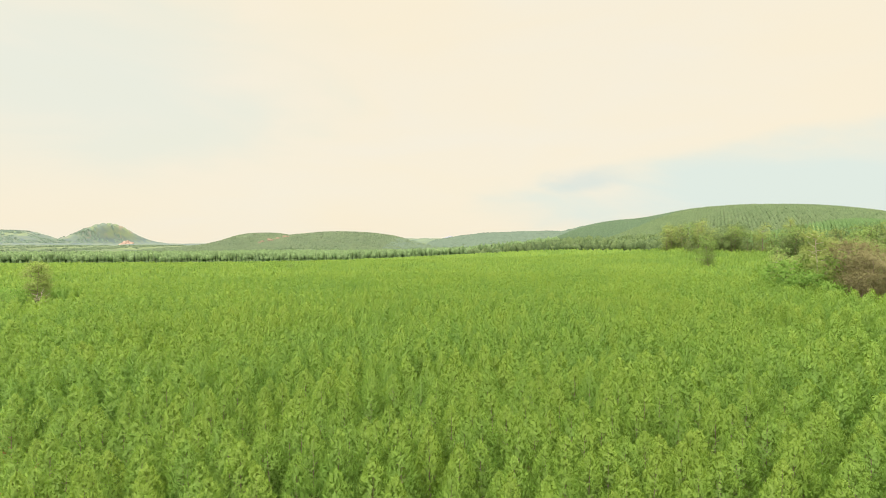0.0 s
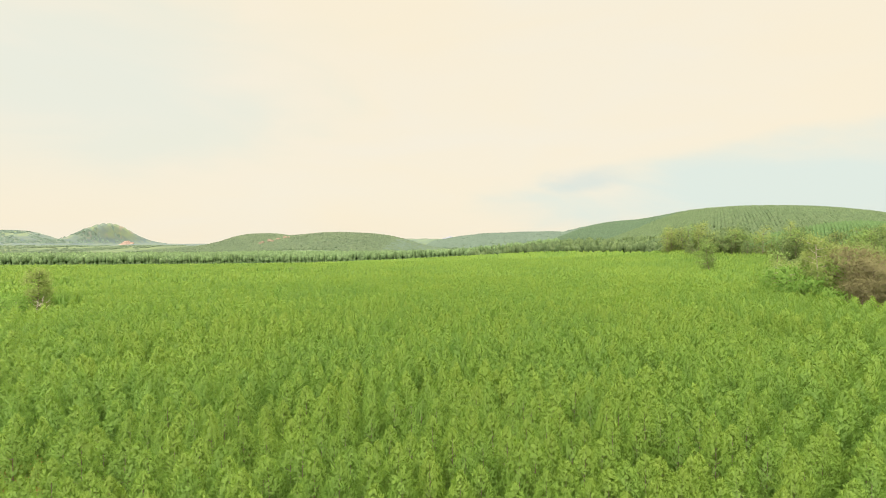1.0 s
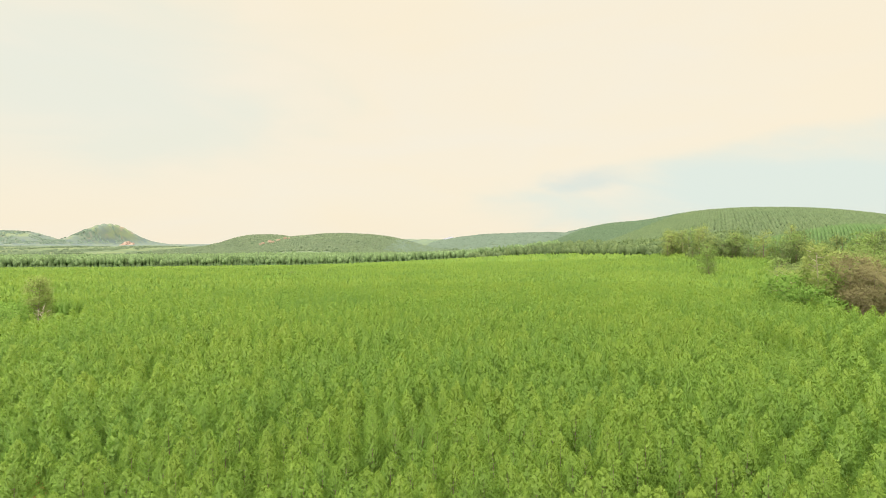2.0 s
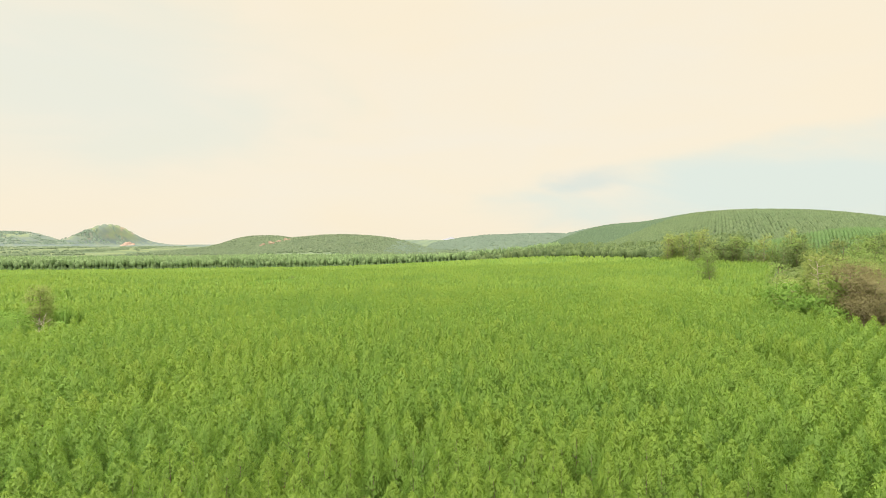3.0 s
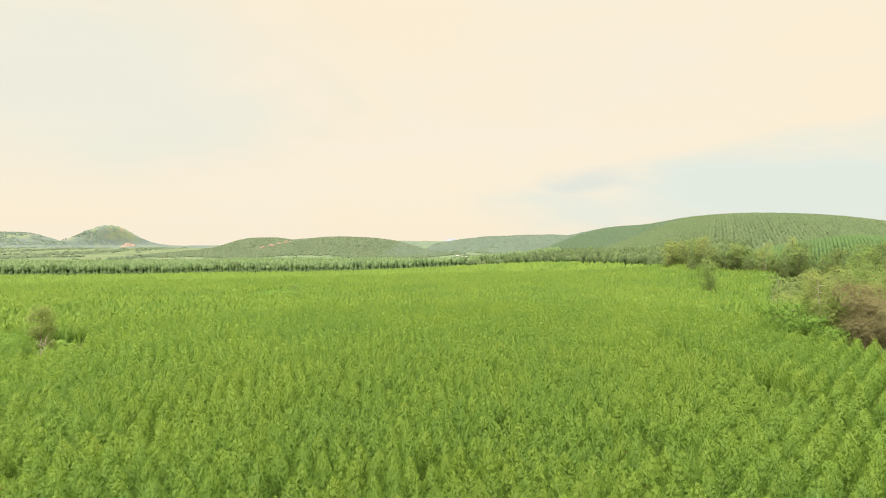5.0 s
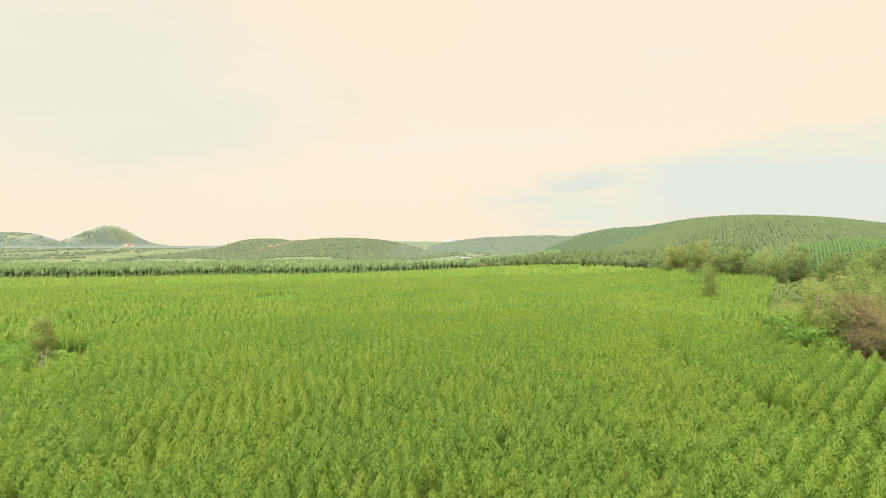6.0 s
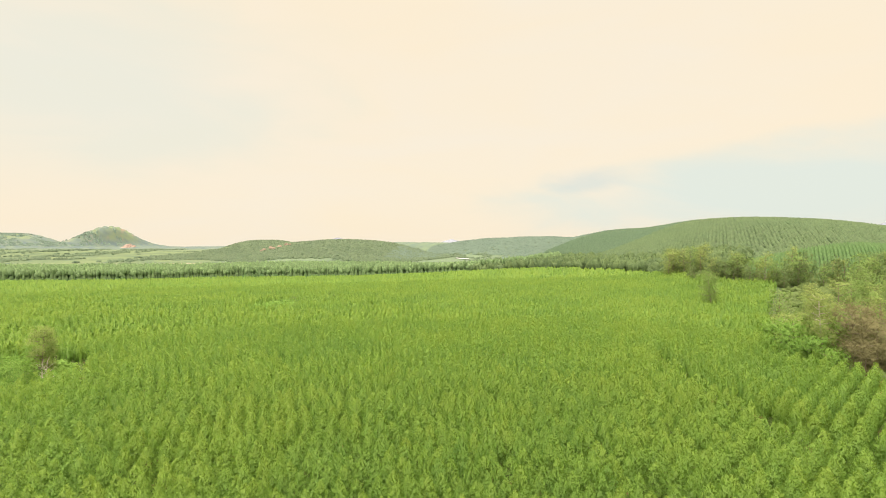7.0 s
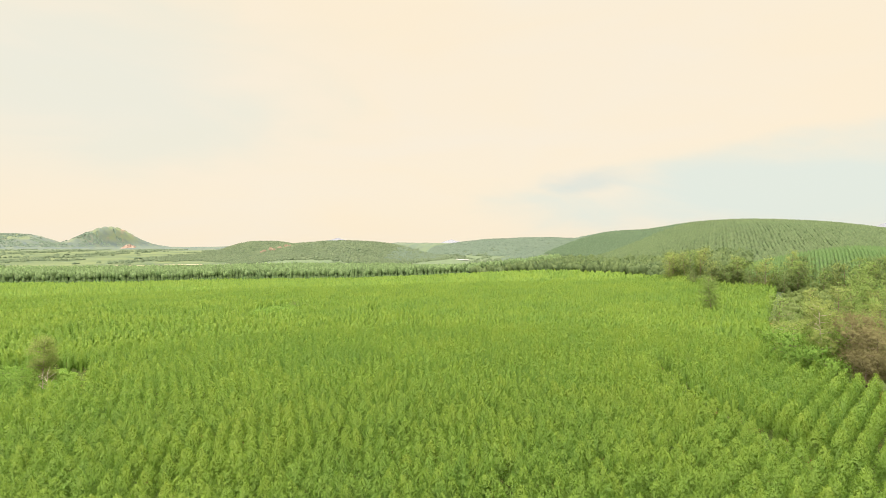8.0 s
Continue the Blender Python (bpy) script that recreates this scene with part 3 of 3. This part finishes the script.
def plant(meshes, x, y, name, label, group="", size=1.0, turn=0.0, sink=0.0):
    ob = new(name)
    ob.matrix_basis = pose(x, y, float(ground_z(x, y)) - sink, 0, 0, turn) @ Matrix.Diagonal((size, size, size, 1))
    tagged(ob, label, "tree", group)
    part("trunk", meshes[0], ob, "branching trunk and limbs")
    part("crown", meshes[1], ob)
    return ob


OLIVE = [broad_tree_meshes(40 + k, 29, 5.6, OLIVE_LEAVES, 6500, (0.5, 0.17), 0.12, PALE_BARK) for k in range(3)]
GREEN = [broad_tree_meshes(50 + k, 25, 6.6, WOOD_LEAVES, 6000, (0.55, 0.2), 0.07) for k in range(4)]
DRY = [broad_tree_meshes(60 + k, 24, 7.4, DRY_LEAVES, 6500, (0.95, 0.09), 0.04, BARK, 0.35) for k in range(2)]
BUSH = [broad_tree_meshes(70 + k, 9, 4.6, BRIGHT_LEAVES, 2800, (0.45, 0.2), 0.02) for k in range(3)]
ORANGE = broad_tree_meshes(77, 9, 5.0, ORANGE_LEAVES, 700, (0.7, 0.34), 0.02)
FAR_OLIVE = [broad_tree_meshes(80 + k, 27, 6.4, OLIVE_LEAVES, 1000, (0.9, 0.36), 0.12, facets=(5, 3), limbs=18) for k in range(3)]
FAR_GREEN = [broad_tree_meshes(90 + k, 24, 7.0, WOOD_LEAVES, 1000, (0.9, 0.40), 0.08, facets=(5, 3), limbs=18) for k in range(5)]
FAR_DARK = [broad_tree_meshes(100 + k, 22, 7.2, DARK_LEAVES, 1000, (0.9, 0.40), 0.05, facets=(5, 3), limbs=18) for k in range(3)]
FORE = "wild trees at the field's edge"
for x, y, kinds, size in (
        (127, 158, OLIVE[0], 1.03), (118, 163, BUSH[0], 1.75), (123, 172, OLIVE[2], 0.66), (120, 153, BUSH[1], 1.35), (136, 166, BUSH[2], 1.8),
        (134, 154, DRY[0], 1.0), (140, 156, DRY[1], 1.03), (130, 146, DRY[1], 0.6), (136, 148, DRY[0], 0.85), (158, 162, OLIVE[1], 0.85),
        (141, 149, DRY[0], 0.9), (168, 152, GREEN[1], 0.9), (176, 180, OLIVE[2], 0.85), (139, 188, BUSH[2], 1.6), (147, 172, BUSH[0], 2.0),
        (162, 196, GREEN[2], 0.75), (190, 168, OLIVE[0], 0.8), (132, 178, OLIVE[2], 0.62), (121, 148, BUSH[2], 1.1), (117, 157, BUSH[1], 1.1),
        (131, 163, BUSH[1], 1.7), (130, 150, DRY[1], 0.55), (152, 178, GREEN[0], 0.72), (141, 131, DRY[1], 0.6),
        (131, 188, BUSH[1], 1.4), (150, 128, DRY[0], 0.75), (163, 135, GREEN[3], 0.75)):
    if kinds in BUSH:
        plant(kinds, x, y, "broadleaf_shrub", "bright green broad-leaved shrub at the wood's edge", "shrubs at the field's edge", size, 37 * x)
    else:
        label = {True: "bare brownish tree with dry fine twigs", False: "tall wild tree with an uneven olive green crown"}[kinds in DRY]
        plant(kinds, x, y, "wild_tree", label, FORE, size, 53 * x)

# a lone tree before the wood
plant(broad_tree_meshes(59, 29, 6.3, WOOD_LEAVES, 6000, (0.6, 0.24), 0.05, dense=0.3, limbs=36), 162, 286, "lone_tree", "single dense green tree standing out of the young plantation", "", 1.0, 20)
r = np.random.default_rng(21)
for k in range(60):
    u = (k + 0.5) / 60
    x = 205 + 190 * u + r.normal(0, 5)
    y = 392 - 40 * math.sin(u * 3.0) + r.uniform(-16, 22) - 30 * u
    kinds = (FAR_GREEN + FAR_DARK + FAR_DARK + FAR_OLIVE)[r.integers(0, 14)]
    label = {True: "tall wild tree with an uneven olive green crown", False: "dark green wild tree in a dense wood"}[kinds in FAR_OLIVE]
    plant(kinds, x, y, "wild_tree", label, "wood before the hill", r.uniform(0.72, 1.12), r.uniform(0, 360))

for x, y, kinds, size in ((206, 434, FAR_OLIVE[0], 1.12), (213, 438, FAR_OLIVE[1], 1.22), (220, 431, FAR_OLIVE[2], 1.18), (227, 436, FAR_GREEN[1], 1.25),
                          (233, 428, FAR_OLIVE[0], 1.15), (217, 446, FAR_GREEN[2], 1.2), (240, 438, FAR_OLIVE[1], 1.2), (222, 379, FAR_DARK[0], 0.95),
                          (230, 375, FAR_DARK[1], 1.0), (238, 381, FAR_DARK[2], 1.05), (246, 372, FAR_GREEN[0], 0.9)):
    label = "tall wild tree with an uneven olive green crown" if kinds in FAR_OLIVE else "dark green wild tree in a dense wood"
    plant(kinds, x, y, "wild_tree", label, "wood before the hill", size, 61 * x)
for k in range(26):
    u = (k + 0.5) / 26
    x, y = 150 + 160 * u + r.uniform(4, 40), 205 + 130 * u + r.uniform(-25, 25)
    kinds = (FAR_GREEN + FAR_OLIVE)[r.integers(0, 8)]
    label = {True: "tall wild tree with an uneven olive green crown", False: "dark green wild tree in a dense wood"}[kinds in FAR_OLIVE]
    plant(kinds, x, y, "wild_tree", label, "wood before the hill", r.uniform(0.7, 1.0), r.uniform(0, 360))

# the tree, shrub and dead tree in the clearing
plant(broad_tree_meshes(44, 18.5, 3.9, OLIVE_LEAVES, 5200, (0.5, 0.2), 0.10, dense=0.3, limbs=30), -131, 151, "clearing_tree", "slender olive green tree in a small clearing", "", 1.0, 80)
for x, y, s in ((-126, 137, 1.05), (-131, 141, 1.15), (-123, 133, 0.8), (-135, 145, 1.0)):
    plant(BUSH[int(-x) % 3], x, y, "broadleaf_shrub", "bright green broad-leaved shrub in the clearing", "shrubs in the clearing", s, 40 * x)
for x, y, s in ((-98, 306, 0.40), (-92, 303, 0.36), (-104, 308, 0.28), (-113, 309, 0.26)):
    plant(FAR_GREEN[int(-x) % 4], x, y, "small_tree", "small dark green tree in a gap of the plantation", "small trees in a gap", s, 15 * x)
for x, y, s in ((136, 193, 0.42), (128, 151, 0.40), (126, 136, 0.34)):
    plant(ORANGE, x, y, "withered_shrub", "withered orange shrub at the wood's edge", "withered shrubs", s, 40 * x)


def dead_tree_mesh(seed):
    r = np.random.default_rng(seed)
    wood = [tube([(0, 0, -0.3), (0.2, 0, 3), (0.1, 0.2, 6), (0.4, 0.1, 9)], [0.2, 0.16, 0.1, 0.03], 6)]
    for k in range(12):
        h, a = 2.5 + 0.5 * k, 2.4 * k
        reach = r.uniform(1.2, 3.0)
        mid = (0.5 * reach * math.cos(a), 0.5 * reach * math.sin(a), h + 0.6)
        end = (reach * math.cos(a), reach * math.sin(a), h + r.uniform(1.0, 2.4))
        wood.append(tube([(0.15, 0.1, h), mid, end], [0.07, 0.05, 0.015], 5))
        wood.append(tube([mid, (mid[0] * 1.5 + 0.4, mid[1] * 1.5 - 0.4, mid[2] + 1.1)], [0.04, 0.01], 4))
    return leafy("dead_tree", joined(wood), PALE_BARK)


for x, y, s in ((-121, 141, 0.95), (-125, 144, 0.8)):
    ob = new("dead_tree", dead_tree_mesh(int(-x)))
    ob.matrix_basis = pose(x, y, float(ground_z(x, y)), 0, 0, 40 * s) @ Matrix.Diagonal((s, s, s, 1))
    tagged(ob, "leafless pale grey dead tree with forked branches", "dead tree", "dead trees in the clearing")


# ---- far woods and planted hills ----
def clump(rng, sprays, leaf, tall=1.0):
    """A far tree crown of size one: an uneven heap of leaf sprays."""
    d = rng.normal(size=(sprays, 3))
    d /= np.linalg.norm(d, axis=1)[:, None]
    p = d * np.power(rng.random(sprays), 0.35)[:, None] * np.array([0.5, 0.5, 0.45 * tall])
    p[:, 2] += 0.5 * tall
    body = ball_core(rng, (0, 0, 0.5 * tall), (0.44, 0.44, 0.44 * tall), 7, 4, 0.2)
    return joined([body, leaves_at(rng, p, d, leaf, leaf * 0.6, 1.0, 0.5)])


def strew(name, label, material, templates, x, y, size, height, seed, group="", follow=False):
    """Many far trees or bushes as one object; follow: their feet lie on the slope all round."""
    r = np.random.default_rng(seed)
    n = len(x)
    kinds = r.integers(0, len(templates), n)
    made = strewn(templates, np.stack([x, y, np.zeros(n) if follow else ground_z(x, y) - 0.2], 1), r.uniform(0, 6.28, n), size * r.uniform(0.75, 1.25, n),
                  height * r.uniform(0.78, 1.18, n), kinds)
    if follow:
        made[0][:, 2] += ground_z(made[0][:, 0], made[0][:, 1]) - 0.2
    own = r.random(n)
    tint = np.concatenate([np.repeat(own[kinds == k], len(t[0])) for k, t in enumerate(templates)])
    return tagged(new(name, leafy(name, made, material, tint)), label, "trees", group, "stuff")


def scattered(seed, n, x0, x1, y0, y1):
    r = np.random.default_rng(seed)
    return r.uniform(x0, x1, n), r.uniform(y0, y1, n)


def rows_over(seed, x0, x1, y0, y1, gap, step, turn, loose=0.25):
    r = np.random.default_rng(seed)
    c, s = math.cos(radians(turn)), math.sin(radians(turn))
    big = 0.75 * math.hypot(x1 - x0, y1 - y0)
    u, v = np.meshgrid(np.arange(-big, big, step), np.arange(-big, big, gap))
    u, v = u + r.normal(0, 0.5, u.shape), v + r.normal(0, loose, v.shape)
    x, y = ((x0 + x1) / 2 + u * s - v * c).ravel(), ((y0 + y1) / 2 + u * c + v * s).ravel()
    keep = (x > x0) & (x < x1) & (y > y0) & (y < y1)
    return x[keep], y[keep]


r = np.random.default_rng(5)
HEAPS = [clump(r, 26, 0.22) for _ in range(6)]


def mound(rng, sides=6, rings=3):
    """A far bush of size one: the upper half of a lumpy ball, from the ground up."""
    e = np.array([0.0, 0.5, 1.0, 1.5])[:rings + 1]
    a = 2 * np.pi * (np.arange(sides)[None] + 0.5 * (np.arange(rings + 1) % 2)[:, None]) / sides
    q = 0.5 * np.cos(e)[:, None] * (1 + rng.normal(0, 0.16, a.shape))
    z = np.sin(e)[:, None] * (1 + rng.normal(0, 0.12, a.shape)) - 0.1 * (e == 0)[:, None]
    v = np.stack([q * np.cos(a), q * np.sin(a), z], 2).reshape(-1, 3)
    i = np.arange(len(v)).reshape(rings + 1, sides)
    f = np.stack([i[:-1], np.roll(i, -1, 1)[:-1], np.roll(i, -1, 1)[1:], i[1:]], 2).reshape(-1, 4)
    return v, f.astype(np.int32), body_normals(v, f, 0.15)


SMALL = [mound(r) for _ in range(8)]
SLIM = [cone_core(r, 1.0, 0.5, 0.02, 4, 2, 0.2, 0.8) for _ in range(6)]


def lobed(rng, lobes, sprays):
    """A far broad crown of size one, on a dark foot: several leafy lobes heaped together, with loose sprays on the skin."""
    pieces = []
    for k in range(lobes):
        a, q = 2.4 * k + rng.normal(0, 0.4), 0.30 * math.sqrt((k + 0.3) / lobes)
        at = np.array([q * math.cos(a), q * math.sin(a), 0.74 - 0.9 * q + rng.normal(0, 0.06)])
        v, f, n = ball_core(rng, at, np.array([0.23, 0.23, 0.20]) * rng.uniform(0.8, 1.25), 5, 3, 0.2, 0.1)
        pieces.append((v, f, unit(n * 0.8 + unit(v - np.array([0, 0, 0.45])) * 0.5)))
    d = unit(rng.normal(size=(sprays, 3)) + np.array([0, 0, 0.4]))
    p = np.array([0, 0, 0.58]) + d * np.array([0.46, 0.46, 0.38])
    pieces.append(leaves_at(rng, p, d, 0.16, 0.10, 1.0, 0.5))
    pieces.append(ball_core(rng, (0, 0, 0.35), (0.30, 0.30, 0.36), 5, 2, 0.15))
    return joined(pieces)


def grown_eucalyptus(rng):
    """A far grown eucalyptus of height one: a bare stem below a tall, uneven, blunt crown."""
    stem = tube([(0, 0, -0.02), (0.01, 0, 0.5)], [0.03, 0.02], 3)
    low = ball_core(rng, (rng.normal(0, 0.05), rng.normal(0, 0.05), 0.36), (0.54, 0.54, 0.40), 5, 2, 0.18, 0.2)
    high = ball_core(rng, (rng.normal(0, 0.06), rng.normal(0, 0.06), 0.78), (0.50, 0.50, 0.24), 5, 3, 0.16, 0.3)
    return joined([stem, low, high])


LOBED = [lobed(r, 6, 16) for _ in range(8)]
TALL = [grown_eucalyptus(r) for _ in range(8)]

# belt of grown eucalyptus behind the field
x, y = rows_over(1, -900, 170, 640, 960, 5.0, 4.2, 47)
edge = np.interp(x, [-900, -680, -480, -330, -190, -60, 60, 170], [650, 655, 682, 765, 765, 712, 690, 690])
keep = (y > edge) & (y < edge + 195) & (np.abs(x) < y + 30)
strew("tree_belt", "belt of tall grown eucalyptus behind the young field", TALL_EUCALYPTUS, TALL, x[keep], y[keep], 6.4, 20.0, 1)
x, y = scattered(14, 2600, -700, 60, 640, 790)
edge = np.interp(x, [-900, -680, -480, -330, -190, -60, 60, 170], [650, 655, 682, 765, 765, 712, 690, 690])
keep = (np.abs(y - edge + 1) < 4) & (np.abs(x) < y + 30)
strew("undergrowth", "light green shrubs along the foot of the tree belt", SHOULDER_LEAVES, HEAPS, x[keep], y[keep], 7.0, 9.0, 15)
# native wood along the foot of the hill
x, y = scattered(2, 5600, 40, 520, 430, 900)
edge = np.interp(x, [40, 60, 150, 196, 214, 260, 520], [680, 664, 606, 546, 455, 424, 560])
keep = (y > edge) & (y < edge + 150) & (ground_z(x, y) < 22)
strew("native_wood", "dense dark green native wood at the foot of the hill", FOOT_LEAVES, LOBED, x[keep], y[keep], 12.0, 17.0, 2)
x, y = scattered(3, 1500, 200, 480, 330, 480)
keep = (ground_z(x, y) < 14) & (y > 388) & (x > 226 + 0.1 * (y - 350)) & (np.abs(x) < y * 1.02)
strew("native_wood", "dense dark green native wood at the foot of the hill", FOOT_LEAVES, LOBED, x[keep], y[keep], 10.0, 13.0, 3)
x, y = scattered(9, 5200, 112, 420, 110, 480)
keep = ~inside(x, y, FIELD) & (ground_z(x, y) < 16) & (x < y * 1.05 + 20) & (x > np.interp(y, [110, 150, 192, 262, 350, 372, 480], [121, 124, 139, 184, 252, 228, 220]))
strew("undergrowth", "tangled green undergrowth below the wild trees", DARK_LEAVES, HEAPS, x[keep], y[keep], 5.5, 5.0, 9)
# shrubs in the gaps of the plantation
x, y = scattered(10, 420, -172, -106, 122, 170)
keep = (((x + 141) / 24) ** 2 + ((y - 145) / 20) ** 2 < 1)
strew("undergrowth", "low green shrubs in the clearing", BRIGHT_LEAVES, HEAPS, x[keep], y[keep], 3.2, 3.4, 10)
x, y = scattered(11, 360, -312, -244, 450, 532)
keep = (((x + 278) / 30) ** 2 + ((y - 492) / 39) ** 2 < 1)
strew("undergrowth", "low dark shrubs in a gap of the plantation", BRIGHT_LEAVES, HEAPS, x[keep], y[keep], 5.5, 7.0, 11)
x, y = scattered(12, 200, -120, -92, 266, 318)
keep = (((x + 106) / 12) ** 2 + ((y - 292) / 25) ** 2 < 1)
strew("undergrowth", "low dark shrubs in a gap of the plantation", BRIGHT_LEAVES, HEAPS, x[keep], y[keep], 4.2, 6.0, 12)

# planted hill: blocks of rows
PEAKS = [cone_core(r, 1.0, 0.55, 0.02, 4, 2, 0.2, 0.7) for _ in range(6)]
x, y = rows_over(4, 180, 1100, 480, 1250, 4.4, 4.2, 30, 0.7)
z = ground_z(x, y)
shoulder = (y < 600) & (y - 440 < 0.22 * (x - 380) + 45)
front = (z > 12) & (x < y * 1.02 + 30) & ~shoulder
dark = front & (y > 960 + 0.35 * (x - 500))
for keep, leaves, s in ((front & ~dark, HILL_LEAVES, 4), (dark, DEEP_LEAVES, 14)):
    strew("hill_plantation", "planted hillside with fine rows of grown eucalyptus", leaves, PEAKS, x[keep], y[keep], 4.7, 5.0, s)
x, y = rows_over(5, 200, 640, 300, 620, 2.6, 2.0, 37, 0.08)
z = ground_z(x, y)
keep = (z > 11) & (x < y * 1.05 + 30) & (y < 600) & (y - 440 < 0.22 * (x - 380) + 45)
strew("hill_plantation", "hillside shoulder with clear rows of young eucalyptus", SHOULDER_LEAVES, SLIM, x[keep], y[keep], 2.5, 4.2, 5)
# far ridge, in leaves tinted blue for the haze
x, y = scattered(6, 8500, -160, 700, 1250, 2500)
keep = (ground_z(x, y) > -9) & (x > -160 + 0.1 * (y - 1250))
strew("hill_wood", "wooded far ridge", HAZED_RIDGE_LEAVES, SMALL, x[keep], y[keep], 22.0, 5.0, 6, follow=True)
# bushy hill
x, y = scattered(7, 14000, -1000, 120, 1150, 1700)
keep = (ground_z(x, y) > -12) & (np.abs(x) < y)
strew("hill_scrub", "bushy hill covered with low wild trees", HAZED_FAR_LEAVES, SMALL, x[keep], y[keep], 9.5, 5.0, 7, follow=True)
# valley floor: loose groups of trees
x, y = scattered(8, 22000, -3000, 500, 1020, 3400)
keep = (wave(x, 0.5 * y, 420, 0.2) + 0.4 * wave(x, 0.5 * y, 90, 1.2) > 0.40) & (np.abs(x) < y * 1.02) & (ground_z(x, y) < -5)
strew("valley_trees", "loose groups of trees on the valley floor", HAZED_FAR_LEAVES, SMALL, x[keep], y[keep], 15.0, 6.0, 8, follow=True)


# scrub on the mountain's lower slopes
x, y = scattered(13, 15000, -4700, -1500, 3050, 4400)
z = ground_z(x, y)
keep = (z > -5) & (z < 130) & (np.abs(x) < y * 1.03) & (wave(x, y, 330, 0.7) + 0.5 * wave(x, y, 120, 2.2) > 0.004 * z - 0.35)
strew("hill_scrub", "dark scrub on the mountain's lower slopes, bluish with painted haze", HAZED_RIDGE_LEAVES, SMALL, x[keep], y[keep], 19.0, 6.0, 13, follow=True)


def far_mountain(cx, cy, wide, high, seed):
    """A mountain on the horizon, its haze put into the colour: a long uneven ridge with two slopes."""
    u = np.linspace(-1, 1, 60)
    crest = high * np.power(np.cos(u * math.pi / 2), 0.8) * (1 + 0.12 * np.sin(5 * u + seed) + 0.05 * np.sin(13 * u + seed))
    x = cx + u * wide
    v = np.concatenate([np.stack([x, np.full(60, cy - 180.0), np.full(60, -60.0)], 1), np.stack([x, np.full(60, cy - 60.0), crest * 0.7 - 18], 1),
                        np.stack([x, np.full(60, cy + 0.0), crest], 1), np.stack([x, np.full(60, cy + 120.0), np.full(60, -60.0)], 1)])
    i = np.arange(240).reshape(4, 60)
    f = np.stack([i[:-1, :-1], i[:-1, 1:], i[1:, 1:], i[1:, :-1]], 2).reshape(-1, 4)
    ob = new("backdrop", mesh_of("backdrop", v, f, HAZE_BLUE, True))
    tagged(ob, "mountain far behind the hills, painted pale lavender as haze", "mountain", kind="structure")


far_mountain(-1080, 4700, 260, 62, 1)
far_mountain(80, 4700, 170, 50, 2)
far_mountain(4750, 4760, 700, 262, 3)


def cliff():
    """A bare red cut in the foot of the mountain: an upright, bulging, broken face."""
    u, w = np.meshgrid(np.linspace(-1, 1, 25), np.linspace(0, 1, 9))
    rnd = np.random.default_rng(4)
    x = -2715 + 52 * u + rnd.normal(0, 3, u.shape)
    y = 3990 - 20 * (1 - u * u) + 70 * w + rnd.normal(0, 5, u.shape)
    z = -22 + 36 * w * np.sqrt(np.clip(1.02 - np.abs(u) ** 1.6, 0, 1)) + 3 * np.sin(9 * u) * w
    i = np.arange(u.size).reshape(u.shape)
    f = np.stack([i[:-1, :-1], i[:-1, 1:], i[1:, 1:], i[1:, :-1]], 2).reshape(-1, 4)
    ob = new("cliff", mesh_of("cliff", np.stack([x, y, z], 2).reshape(-1, 3), f, SCAR))
    tagged(ob, "bare reddish eroded cliff at the mountain's foot", "cliff", kind="structure")


cliff()
r = np.random.default_rng(8)
for k in range(16):
    x, y = -498 + r.normal(0, 17), 1372 + r.normal(0, 16)
    s = r.uniform(3.5, 7.0)
    ob = new("boulder", leafy("boulder", ball_core(r, (0, 0, 0.3), (1, 0.8, 0.8), 8, 5, 0.16), ROCK))
    ob.matrix_basis = pose(x, y, float(ground_z(x, y)) + 2.0, 0, 0, 50 * k) @ Matrix.Diagonal((s, s, s, 1))
    tagged(ob, "weathered reddish boulder on the bushy hilltop", "rock", "boulders on the hilltop")


# ---- roads, bare soil and the pond, laid over the land ----
def strip(name, label, category, line, wide, material, lift=0.25, kind="structure"):
    pts = []
    for (ax, ay), (bx, by) in zip(line, line[1:]):
        n = max(2, int(math.hypot(bx - ax, by - ay) / 12))
        pts += [(ax + (bx - ax) * k / n, ay + (by - ay) * k / n) for k in range(n)]
    pts.append(line[-1])
    p = np.array(pts, float)
    d = np.gradient(p, axis=0)
    d /= np.linalg.norm(d, axis=1)[:, None]
    side = np.stack([-d[:, 1], d[:, 0]], 1) * wide / 2 * (1 + 0.25 * wave(p[:, 0], p[:, 1], 40, 2))[:, None]
    rows = [p - side, p, p + side]
    v = np.concatenate([np.c_[q, ground_z(q[:, 0], q[:, 1]) + lift] for q in rows])
    i = np.arange(len(v)).reshape(3, -1)
    f = np.stack([i[:-1, :-1], i[:-1, 1:], i[1:, 1:], i[1:, :-1]], 2).reshape(-1, 4)
    return tagged(new(name, mesh_of(name, v, f[:, ::-1], material, True)), label, category, kind=kind)


strip("road", "pale dirt road across the valley floor", "road", [(-1500, 1180), (-1100, 1150), (-850, 1160), (-640, 1240)], 13, PALE_ROAD, 1.5)
strip("water", "narrow pale pond between the woods", "pond", [(38, 1560), (82, 1556)], 46, WATER, 2.0)
strip("pavement", "bare red dirt track beside the plantation", "dirt track", [(-50, 10), (-45, 38), (-62, 52), (-110, 84)], 24, RED_SOIL, 0.05)
for x, y, s in ((118, 160, 5), (122, 142, 5.5), (126, 134, 4)):
    strip("ground_patch", "patch of bare orange soil under the trees", "soil", [(x - s, y + 2), (x + s, y - 2)], 4, RED_SOIL, 0.08)
